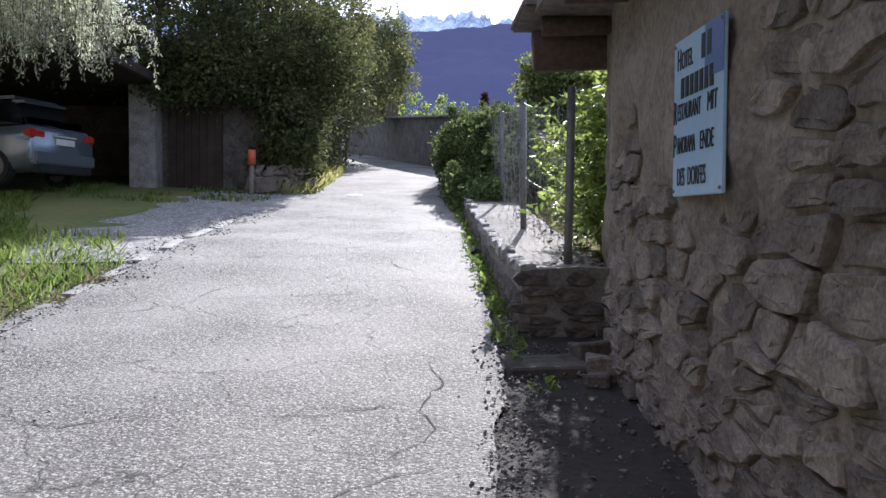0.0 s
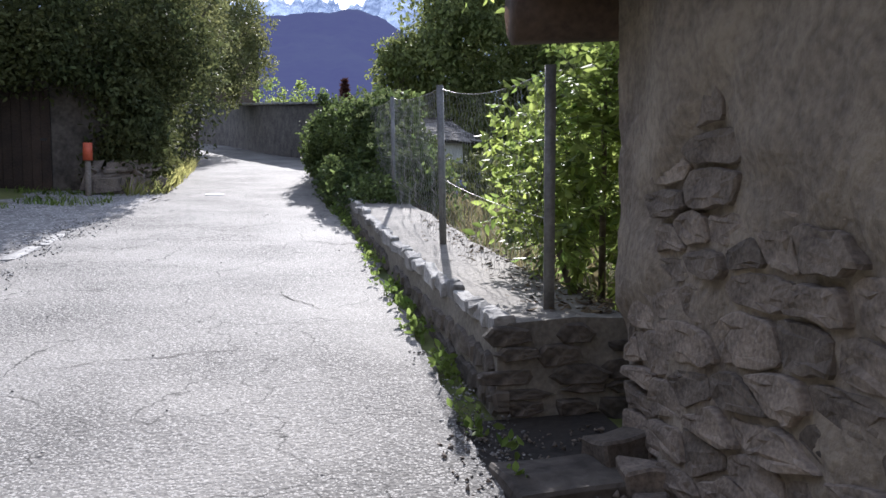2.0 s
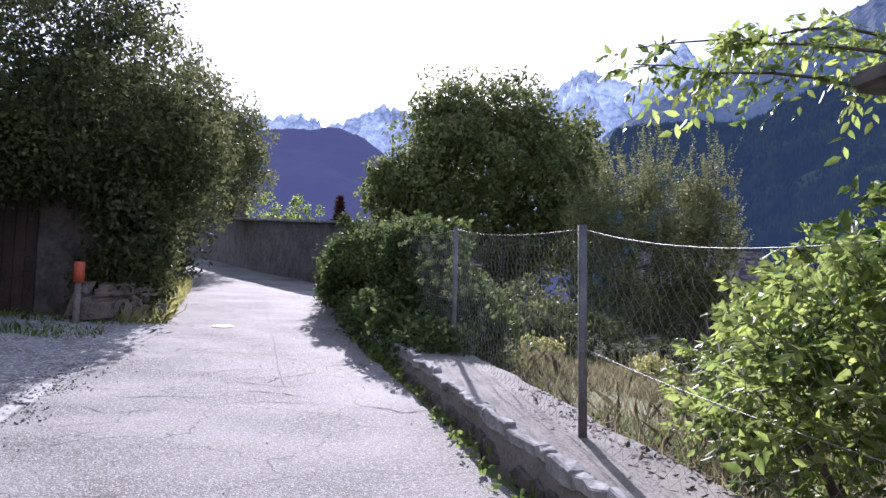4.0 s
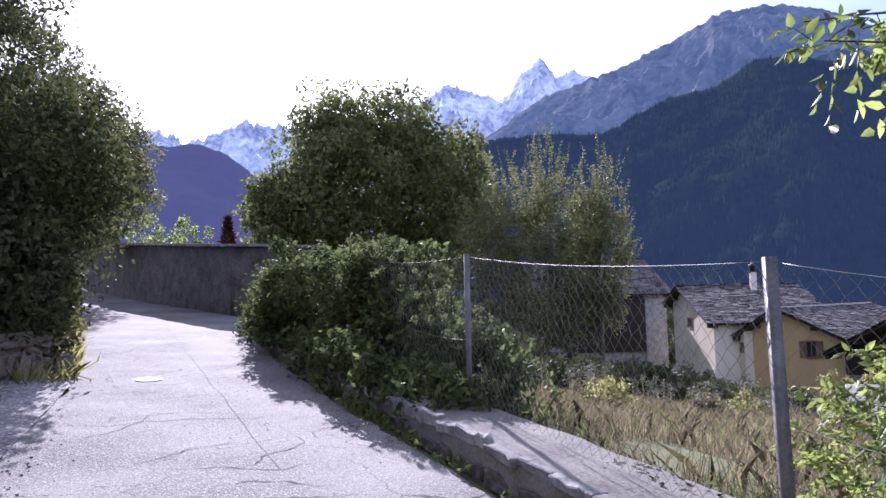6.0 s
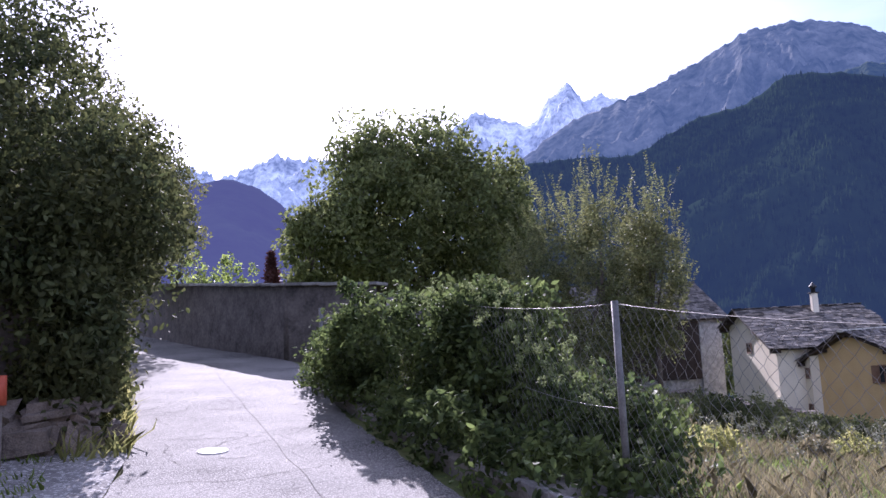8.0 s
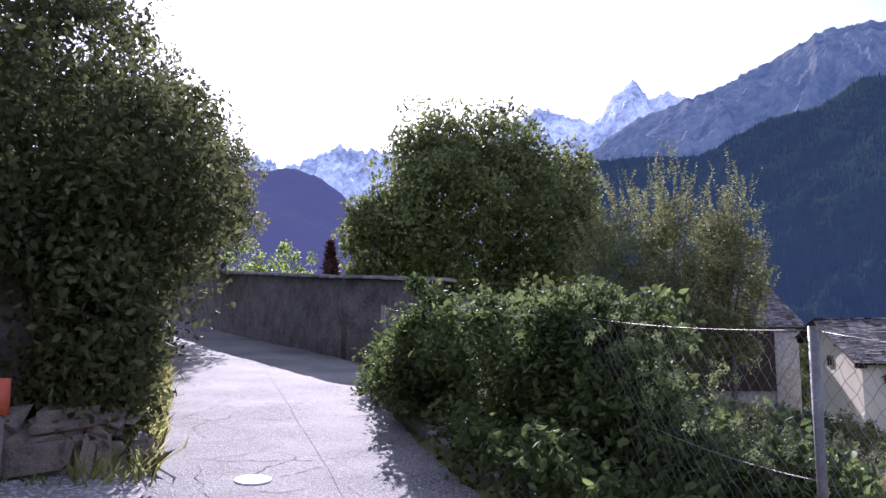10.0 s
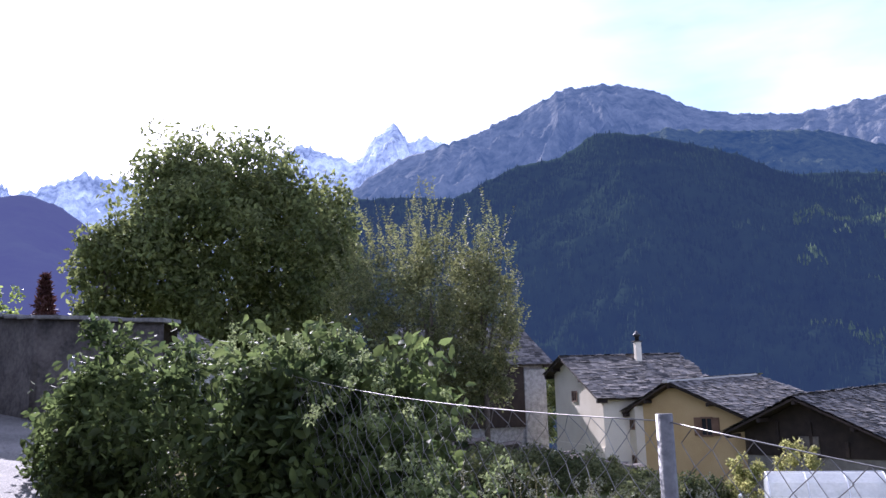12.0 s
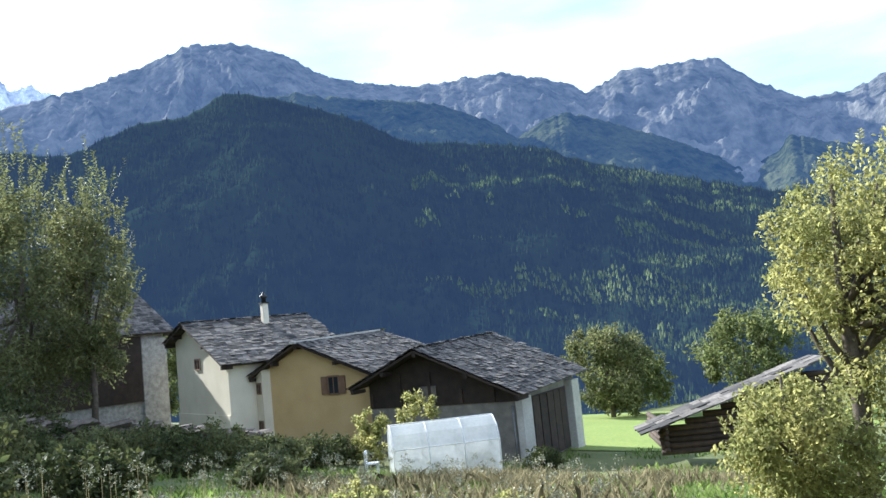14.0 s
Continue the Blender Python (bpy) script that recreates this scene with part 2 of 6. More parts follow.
M = dict(
    asphalt=asphalt_material(),
    gravel=material("gravel", (0.12, 0.115, 0.11), (0.28, 0.27, 0.26), 3.0, 0.9, 1.0, 45.0, spots=(40.0, 0.8, (0.45, 0.44, 0.42))),
    # soil made near black: the shade at the wall's foot is in its colour
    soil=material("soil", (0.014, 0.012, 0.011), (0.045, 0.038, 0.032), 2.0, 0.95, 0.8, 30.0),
    ground=material("meadow_ground", (0.07, 0.10, 0.025), (0.16, 0.17, 0.05), 0.35, 0.95, 0.6, 9.0),
    lawn=material("lawn", (0.13, 0.20, 0.03), (0.24, 0.30, 0.06), 0.15, 0.95, 0.5, 6.0),
    stone=material("rubble_stone", (0.09, 0.074, 0.062), (0.27, 0.225, 0.185), 6.0, 0.9, 0.7, 60.0, vary=0.42, relief=0.02),
    # darker copy of the rubble stone: the walls' shade is put into its colour
    shaded_rubble=material("shaded_rubble_stone", (0.05, 0.043, 0.038), (0.15, 0.13, 0.11), 3.0, 0.95, 0.9, 14.0, vary=0.2, relief=0.05),
    mortar=material("old_mortar", (0.13, 0.108, 0.09), (0.31, 0.265, 0.21), 3.2, 0.95, 1.0, 30.0, relief=0.035),
    grey_stone=material("grey_stone", (0.17, 0.165, 0.16), (0.38, 0.37, 0.35), 5.0, 0.9, 0.7, 35.0, vary=0.35),
    slab=material("stone_slab", (0.036, 0.031, 0.028), (0.165, 0.147, 0.13), 2.4, 0.85, 0.6, 14.0, vary=0.8),
    concrete=material("weathered_concrete", (0.12, 0.11, 0.095), (0.27, 0.25, 0.215), 2.2, 0.9, 0.8, 40.0),
    steel=material("galvanised_steel", (0.12, 0.12, 0.12), (0.24, 0.24, 0.235), 8.0, 0.6, 0.2, 60.0, metal=0.3),
    wire=material("wire", (0.22, 0.21, 0.20), (0.38, 0.37, 0.35), 8.0, 0.5, 0.0, 60.0, metal=0.8),
    cap=material("post_cap", (0.55, 0.55, 0.54), (0.75, 0.75, 0.73), 12.0, 0.6, 0.1),
    bark=material("bark", (0.05, 0.04, 0.03), (0.15, 0.12, 0.09), 6.0, 0.95, 0.9, 40.0),
    wood=material("dark_timber", (0.035, 0.022, 0.016), (0.10, 0.065, 0.045), 3.0, 0.85, 0.5, 30.0, vary=0.25),
    # dark timber halved in value: shade of eaves and recesses is in its colour
    shaded_dark_wood=material("shaded_dark_timber", (0.018, 0.012, 0.009), (0.055, 0.036, 0.026), 3.0, 0.85, 0.5, 30.0, vary=0.3),
    log=material("grey_log", (0.10, 0.085, 0.07), (0.22, 0.19, 0.16), 3.0, 0.9, 0.5, 30.0, vary=0.25),
    cream=material("cream_render", (0.66, 0.59, 0.46), (0.78, 0.71, 0.57), 0.8, 0.9, 0.15, 20.0),
    ochre=material("ochre_render", (0.48, 0.33, 0.15), (0.58, 0.42, 0.21), 0.8, 0.9, 0.15, 20.0),
    plaster=material("pale_plaster", (0.38, 0.36, 0.33), (0.56, 0.54, 0.49), 1.2, 0.9, 0.3, 14.0),
    rust=material("brown_render", (0.24, 0.12, 0.07), (0.32, 0.17, 0.10), 1.2, 0.9, 0.2, 14.0),
    dark_glass=material("window_glass", (0.02, 0.022, 0.025), (0.035, 0.04, 0.045), 1.0, 0.08, 0.0),
    shutter=material("shutter_wood", (0.13, 0.07, 0.04), (0.22, 0.13, 0.08), 4.0, 0.7, 0.2),
    white_film=film_material(),
    white=material("white_paint", (0.72, 0.72, 0.72), (0.84, 0.84, 0.84), 5.0, 0.5, 0.05),
    sign=material("enamel_sign", (0.33, 0.50, 0.66), (0.41, 0.58, 0.74), 1.5, 0.35, 0.02),
    sign_blue=material("sign_blue", (0.10, 0.16, 0.34), (0.14, 0.21, 0.42), 1.5, 0.35, 0.02),
    ink=material("black_lettering", (0.01, 0.01, 0.012), (0.02, 0.02, 0.022), 5.0, 0.4, 0.0),
    car_paint=material("silver_paint", (0.22, 0.26, 0.31), (0.28, 0.32, 0.37), 2.0, 0.25, 0.0, metal=0.6),
    rubber=material("rubber", (0.012, 0.012, 0.012), (0.025, 0.025, 0.025), 9.0, 0.8, 0.2),
    black_plastic=material("black_plastic", (0.015, 0.015, 0.017), (0.03, 0.03, 0.032), 9.0, 0.5, 0.05),
    red_lens=material("red_lens", (0.45, 0.03, 0.02), (0.55, 0.05, 0.03), 9.0, 0.15, 0.0),
    orange=material("orange_paint", (0.42, 0.07, 0.03), (0.55, 0.11, 0.045), 9.0, 0.6, 0.05),
    leaf_hedge=material("hedge_leaf", (0.034, 0.05, 0.018), (0.10, 0.106, 0.037), 1.2, 0.75, 0.0, 6.0, vary=0.45, translucent=0.3),
    leaf_ivy=material("ivy_leaf", (0.035, 0.058, 0.02), (0.115, 0.15, 0.042), 1.5, 0.62, 0.0, 6.0, vary=0.55, translucent=0.4),
    leaf_bush=material("bush_leaf", (0.08, 0.13, 0.025), (0.25, 0.30, 0.065), 2.0, 0.45, 0.0, 8.0, vary=0.6, translucent=0.55),
    leaf_tree=material("tree_leaf", (0.07, 0.095, 0.032), (0.17, 0.185, 0.06), 0.5, 0.55, 0.0, 4.0, vary=0.45, translucent=0.5),
    leaf_willow=material("pale_tree_leaf", (0.07, 0.088, 0.034), (0.175, 0.175, 0.066), 0.6, 0.55, 0.0, 4.0, vary=0.45, translucent=0.42),
    leaf_yellow=material("yellowing_leaf", (0.15, 0.17, 0.05), (0.40, 0.37, 0.13), 0.9, 0.55, 0.0, 5.0, vary=0.45, translucent=0.5),
    leaf_pale=material("drooping_needles", (0.26, 0.29, 0.19), (0.50, 0.51, 0.36), 2.0, 0.5, 0.0, 9.0, vary=0.3, translucent=0.4),
    leaf_red=material("reddish_conifer", (0.05, 0.022, 0.02), (0.10, 0.04, 0.03), 2.0, 0.6, 0.0, vary=0.3, translucent=0.2),
    dry=material("dry_grass", (0.105, 0.092, 0.048), (0.25, 0.215, 0.12), 1.0, 0.8, 0.0, 8.0, vary=0.4, translucent=0.4),
    grass=material("green_grass", (0.08, 0.14, 0.025), (0.20, 0.26, 0.06), 1.0, 0.7, 0.0, 8.0, vary=0.4, translucent=0.4),
    umbel=material("ivy_umbel", (0.13, 0.17, 0.06), (0.26, 0.30, 0.13), 6.0, 0.7, 0.0, vary=0.3, translucent=0.35),
    litter=material("dry_leaf", (0.05, 0.035, 0.022), (0.16, 0.115, 0.06), 9.0, 0.9, 0.0, vary=0.5),
    flower=material("pale_seed_head", (0.26, 0.26, 0.16), (0.42, 0.40, 0.28), 6.0, 0.8, 0.0, vary=0.3),
    # far slopes and peaks: each emits a little blue in place of haze
    forest=material("forest_slope", (0.006, 0.012, 0.008), (0.018, 0.030, 0.014), 0.006, 1.0, 0.0, 0.05, haze_glow=((0.075, 0.125, 0.29), 0.155)),
    conifer=material("conifer", (0.006, 0.012, 0.008), (0.022, 0.036, 0.013), 0.008, 1.0, 0.0, 0.1, vary=0.4, haze_glow=((0.075, 0.125, 0.29), 0.155)),
    # lighter green that puts sunlight on the forest into the tree colour
    sunlit_trees=material("sunlit_wood", (0.045, 0.07, 0.028), (0.12, 0.148, 0.062), 0.01, 1.0, 0.0, 0.1, vary=0.35, haze_glow=((0.075, 0.13, 0.26), 0.13)),
    rock=material("rock_ridge", (0.022, 0.027, 0.024), (0.16, 0.157, 0.147), 0.012, 1.0, 0.8, 0.045, haze_glow=((0.10, 0.175, 0.36), 0.31), relief=30.0),
    snow=material("snowy_rock", (0.05, 0.055, 0.07), (0.85, 0.87, 0.90), 0.009, 0.9, 1.0, 0.04, haze_glow=((0.28, 0.40, 0.70), 0.30), relief=60.0),
    spur=material("spur_forest", (0.010, 0.018, 0.010), (0.075, 0.085, 0.045), 0.008, 1.0, 1.0, 0.06, haze_glow=((0.07, 0.16, 0.42), 0.19), relief=30.0),
    hill=material("wooded_hill", (0.006, 0.011, 0.008), (0.014, 0.022, 0.012), 0.008, 1.0, 0.0, 0.06, haze_glow=((0.13, 0.14, 0.34), 0.36)),
)


# ---- building helpers ----
def part(name, bm, mat, parent=None, label=""):
    """Links a bmesh as one mesh object, under a thing if one is given."""
    me = bpy.data.meshes.new(name)
    bm.to_mesh(me)
    bm.free()
    me.materials.append(mat)
    ob = new(name, me)
    ob.parent = parent
    return tagged(ob, label)


def arrays(name, verts, faces, mat, parent=None, smooth=False):
    """Links a mesh from numpy arrays of vertices and equal-sized faces."""
    me = bpy.data.meshes.new(name)
    k = faces.shape[1]
    me.vertices.add(len(verts))
    me.vertices.foreach_set("co", np.ascontiguousarray(verts, dtype=np.float32).ravel())
    me.loops.add(faces.size)
    me.loops.foreach_set("vertex_index", np.ascontiguousarray(faces, dtype=np.int32).ravel())
    me.polygons.add(len(faces))
    me.polygons.foreach_set("loop_start", np.arange(0, faces.size, k, dtype=np.int32))
    me.polygons.foreach_set("loop_total", np.full(len(faces), k, dtype=np.int32))
    if smooth:
        me.polygons.foreach_set("use_smooth", np.ones(len(faces), dtype=bool))
    me.update(calc_edges=True)
    me.materials.append(mat)
    ob = new(name, me)
    ob.parent = parent
    return ob


def thing(name, x=0, y=0, z=0, label="", category="", group="", kind="", turn=0):
    ob = new(name)
    ob.matrix_basis = pose(x, y, z, 0, 0, turn)
    return tagged(ob, label, category, group, kind)


def box(bm, x0, x1, y0, y1, z0, z1, bevel=0.0, m=None):
    r = bmesh.ops.create_cube(bm, size=1.0)
    vs = r["verts"]
    t = Matrix.Translation(((x0 + x1) / 2, (y0 + y1) / 2, (z0 + z1) / 2)) @ Matrix.Diagonal((x1 - x0, y1 - y0, z1 - z0, 1))
    bmesh.ops.transform(bm, matrix=(m @ t) if m else t, verts=vs)
    if bevel:
        es = list({e for v in vs for e in v.link_edges})
        bmesh.ops.bevel(bm, geom=es, offset=bevel, segments=2, affect='EDGES')
    return bm


def boxed(*a, **k):
    return box(bmesh.new(), *a, **k)


def tube(bm, path, radii, sides=8):
    """A tapered tube along a path."""
    path = [Vector(p) for p in path]
    rings = []
    for i, p in enumerate(path):
        d = (path[min(i + 1, len(path) - 1)] - path[max(i - 1, 0)]).normalized()
        a = d.cross(Vector((0.31, 0.17, 0.93)))
        a = (a if a.length > 0.05 else d.cross(Vector((1, 0, 0)))).normalized()
        b = d.cross(a)
        r = radii[i] if isinstance(radii, (list, tuple)) else radii
        rings.append([bm.verts.new(p + (a * math.cos(2 * math.pi * k / sides) + b * math.sin(2 * math.pi * k / sides)) * r) for k in range(sides)])
    for r0, r1 in zip(rings, rings[1:]):
        for k in range(sides):
            bm.faces.new((r0[k], r0[(k + 1) % sides], r1[(k + 1) % sides], r1[k]))
    bm.faces.new(list(reversed(rings[0])))
    bm.faces.new(rings[-1])
    for f in bm.faces:
        f.smooth = True
    return bm


def leaf_shapes(base, d, s, L, slim):
    """Leaves folded along the midrib, from foot to tip along d, as wide across s as slim says."""
    nn = np.cross(d, s)
    w = L * slim * 0.5
    v = np.stack([base, base + d * L * 0.32 + s * w + nn * w * 0.35, base + d * L * 0.68 + s * w * 0.78 + nn * w * 0.2, base + d * L - nn * L * 0.06,
                  base + d * L * 0.68 - s * w * 0.78 + nn * w * 0.2, base + d * L * 0.32 - s * w + nn * w * 0.35], axis=1).reshape(-1, 3)
    o = (np.arange(len(base)) * 6)[:, None]
    return v, np.concatenate([o + np.array([[0, 1, 2, 3]]), o + np.array([[0, 3, 4, 5]])])


def unit(a):
    return a / np.linalg.norm(a, axis=1)[:, None]


def leaf_arrays(pts, size, rng, up=0.35, slim=0.5):
    """Leaves at the points given, turned at random and hanging a little."""
    n = len(pts)
    d = rng.normal(size=(n, 3))
    d[:, 2] -= up
    d = unit(d)
    s = rng.normal(size=(n, 3))
    s = unit(s - d * np.sum(s * d, axis=1)[:, None])
    return leaf_shapes(pts, d, s, size * rng.uniform(0.6, 1.3, size=(n, 1)), slim)


def sprays(rng, starts, dirs, length, count, leaf, slim=0.45, droop=0.35, flat=0.8):
    """Leafy shoots: leaves in two ranks along bent twigs. Returns the leaves and the twigs as quads."""
    n = len(starts)
    dirs = unit(dirs)
    L = length * rng.uniform(0.6, 1.3, size=(n, 1))
    side = unit(np.cross(dirs, rng.normal(size=(n, 3)) + np.array([0, 0, 1.2])))

    def along(t):
        return starts + dirs * L * t + np.array([0, 0, -1.0]) * L * droop * t * t

    P, D, S = [], [], []
    for k in range(count):
        t = 0.12 + 0.88 * (k + 0.5) / count
        sgn = 1 if k % 2 else -1
        heading = unit(dirs + np.array([0, 0, -2.0]) * droop * t)
        d = unit(heading * 0.55 + side * sgn * flat + np.array([0, 0, -0.25]) + rng.normal(size=(n, 3)) * 0.28)
        q = np.cross(heading, side) + rng.normal(size=(n, 3)) * 0.35
        P.append(along(t))
        D.append(d)
        S.append(unit(np.cross(q, d)))
    P, D, S = np.concatenate(P), np.concatenate(D), np.concatenate(S)
    lv, lf = leaf_shapes(P, D, S, leaf * rng.uniform(0.65, 1.25, size=(len(P), 1)), slim)
    w = side * 0.0025
    tv = np.stack([e for t in (0, 0.5, 1.0) for e in (along(t) - w * (1.2 - t), along(t) + w * (1.2 - t))], axis=1).reshape(-1, 3)
    o = (np.arange(n) * 6)[:, None]
    tf = np.concatenate([o + np.array([[0, 1, 3, 2]]), o + np.array([[2, 3, 5, 4]])])
    return lv, lf, tv, tf


def clump_points(rng, centres, radii, per):
    """Points in soft clumps round the centres."""
    c = np.repeat(np.asarray(centres, float), per, axis=0)
    r = np.repeat(np.asarray(radii, float), per)[:, None]
    d = rng.normal(size=c.shape)
    d /= np.linalg.norm(d, axis=1)[:, None]
    return c + d * r * rng.uniform(0.25, 1.0, size=(len(c), 1)) ** 0.6


def crown_centres(rng, centre, size, n, hollow=0.45):
    """Clump centres within an uneven ellipsoid, more of them towards its outside."""
    d = rng.normal(size=(n, 3))
    d /= np.linalg.norm(d, axis=1)[:, None]
    r = rng.uniform(hollow ** 3, 1, size=(n, 1)) ** (1 / 3)
    lump = np.array([1 + 0.28 * noise.noise(Vector(v) * 2.3 + Vector(centre)) for v in d])[:, None]
    return np.asarray(centre) + d * r * lump * np.asarray(size)


def road_z(y):
    return 1.83 + 0.107 * (y - 8.0)


def smooth_step(a, b, x):
    t = np.clip((x - a) / (b - a), 0, 1)
    return t * t * (3 - 2 * t)


def ground_z(x, y):
    """The height of the ground: the road's slope, and the garden slope that falls away beyond the fence."""
    x, y = np.asarray(x, float), np.asarray(y, float)
    road = road_z(np.clip(y, -30, 60)) - 0.03
    field = 2.1 - 0.1075 * np.minimum(x, 60) + 0.034 * np.minimum(y, 70)
    field = field - 1.1 * np.exp(-((x - 30) ** 2 + (y - 31) ** 2) / 242.0)
    field = np.minimum(field, road - 0.15)
    far = smooth_step(60, 190, np.hypot(x - 1, y - 16))
    field = field - 45 * far * smooth_step(2, 30, x)
    z = road + (field - road) * smooth_step(1.7, 5.0, x)
    return z + 0.12 * smooth_step(-3, -6, x)


def hgt(x, y):
    return float(ground_z(x, y))


def tree(name, base, height, crown_c, crown_s, clumps, per, leaf, leaf_mat, seed, label, group="", trunk_r=0.18, lean=(0, 0), clump_r=0.6, limbs=7, slim=0.5):
    """A tapered trunk with limbs that reach into a crown of leaf clumps."""
    rng = np.random.default_rng(seed)
    t = thing(name, *base, label=label, category="tree", group=group)
    bm = bmesh.new()
    top = Vector((lean[0], lean[1], height))
    path = [Vector((0, 0, -0.2)), top * 0.3 + Vector((0.05, -0.04, 0)), top * 0.6 + Vector((-0.05, 0.05, 0)), top]
    tube(bm, path, [trunk_r, trunk_r * 0.8, trunk_r * 0.55, trunk_r * 0.2], 9)
    cents = crown_centres(rng, crown_c, crown_s, clumps)
    for i in range(limbs):
        a = top * rng.uniform(0.3, 0.8)
        b = Vector(cents[rng.integers(clumps)])
        mid = (a + b) / 2 + Vector((0, 0, -0.08 * (b - a).length))
        tube(bm, [a, mid, b], [trunk_r * 0.4, trunk_r * 0.25, trunk_r * 0.08], 6)
    part("trunk", bm, M["bark"], t)
    pts = clump_points(rng, cents, rng.uniform(0.6, 1.25, clumps) * clump_r, per)
    v, f = leaf_arrays(pts, leaf, rng, slim=slim)
    arrays("crown", v, f, leaf_mat, t)
    return t


def shrub(name, base, size, clumps, per, leaf, leaf_mat, seed, label, clump_r=0.3, group="", category="shrub"):
    """Twigs from one foot with clumps of leaves."""
    rng = np.random.default_rng(seed)
    t = thing(name, *base, label=label, category=category, group=group)
    cents = crown_centres(rng, (0, 0, size[2]), size, clumps, 0.2)
    cents[:, 2] = np.maximum(cents[:, 2], 0.05)
    for i in range(min(clumps, 7)):
        c = Vector(cents[i])
        part("stem", tube(bmesh.new(), [Vector((c.x * 0.12, c.y * 0.12, -0.1)), Vector((c.x * 0.5, c.y * 0.5, c.z * 0.6)), c], [0.02, 0.014, 0.005], 5), M["bark"], t)
    pts = clump_points(rng, cents, rng.uniform(0.6, 1.2, clumps) * clump_r, per)
    pts[:, 2] = np.maximum(pts[:, 2], 0.02)
    v, f = leaf_arrays(pts, leaf, rng)
    arrays("foliage", v, f, leaf_mat, t)
    return t


# ---- ground, road and verges ----
def grid_sheet(name, xs, ys, zf, mat, parent=None, lift=0.0):
    X, Y = np.meshgrid(xs, ys)
    Z = zf(X, Y) + lift
    v = np.stack([X, Y, Z], axis=-1).reshape(-1, 3)
    nx, ny = len(xs), len(ys)
    i = np.arange((nx - 1) * (ny - 1))
    a = (i // (nx - 1)) * nx + i % (nx - 1)
    return arrays(name, v, np.stack([a, a + 1, a + nx + 1, a + nx], axis=1), mat, parent, smooth=True)


def spread(inner, step, outer, n):
    """Even steps near the path, growing out to the horizon on both sides."""
    a = np.arange(inner[0], inner[1] + step / 2, step)
    g = np.geomspace(1, 60, n)
    return np.concatenate([(a[0] - (outer[0]) * g / 60)[::-1], a, a[-1] + outer[1] * g / 60])


ground = grid_sheet("ground", spread((-12, 62), 0.5, (3000, 3000), 22), spread((-6, 72), 0.5, (3000, 3000), 22), ground_z, M["ground"])
tagged(ground, "sloping alpine meadow ground falling away beside the lane", "ground", kind="structure")

LEFT = [(-8, -2.5), (8, -2.3), (12, -2.38), (15, -2.2), (19, -1.75), (25.6, -1.93), (35.8, -2.6), (40, -3.9), (48, -7.0)]
RIGHT = [(-8, 0.6), (4, 0.42), (6.2, 0.57), (7.3, 0.72), (9.5, 0.80), (13, 0.87), (17, 0.72), (20, 0.74), (24.4, 1.08), (26.5, 1.5), (28.5, 1.3), (33.5, -0.33), (40, -1.93), (48, -4.9)]


def edge(table, y):
    return np.interp(y, [p[0] for p in table], [p[1] for p in table])


def lane(x_left, x_right, y0, y1, ny, nx, lift, rough):
    ys = np.linspace(y0, y1, ny)
    v = []
    for y in ys:
        for x in np.linspace(x_left(y), x_right(y), nx):
            v.append((x, y, road_z(y) + lift + rough * noise.noise(Vector((x * 1.3, y * 1.3, 0)))))
    i = np.arange((nx - 1) * (ny - 1))
    a = (i // (nx - 1)) * nx + i % (nx - 1)
    return np.array(v), np.stack([a, a + 1, a + nx + 1, a + nx], axis=1)


v, f = lane(lambda y: edge(LEFT, y) + 0.05 * noise.noise(Vector((0, y * 2, 0))), lambda y: edge(RIGHT, y) + 0.06 * noise.noise(Vector((9, y * 2, 0))) + 0.03 * noise.noise(Vector((3, y * 5, 0))), -8, 48, 560, 26, 0.012, 0.02)
road = tagged(arrays("road", v, f, M["asphalt"], None, True), "cracked pale grey asphalt lane climbing gently between walls", "road", kind="structure")
v, f = lane(lambda y: -0.31 + 0.02 * noise.noise(Vector((3, y, 0))), lambda y: -0.305 + 0.02 * noise.noise(Vector((3, y, 0))), 14.5, 27, 60, 2, 0.018, 0.02)
arrays("seam", v, f, M["concrete"], road)
v, f = lane(lambda y: -7.6, lambda y: edge(LEFT, y) - 0.02, 11.2, 20.0, 60, 30, 0.0, 0.03)
tagged(arrays("gravel_forecourt", v, f, M["gravel"], None, True), "grey gravel forecourt beside the lane before the carport", "forecourt", kind="structure")

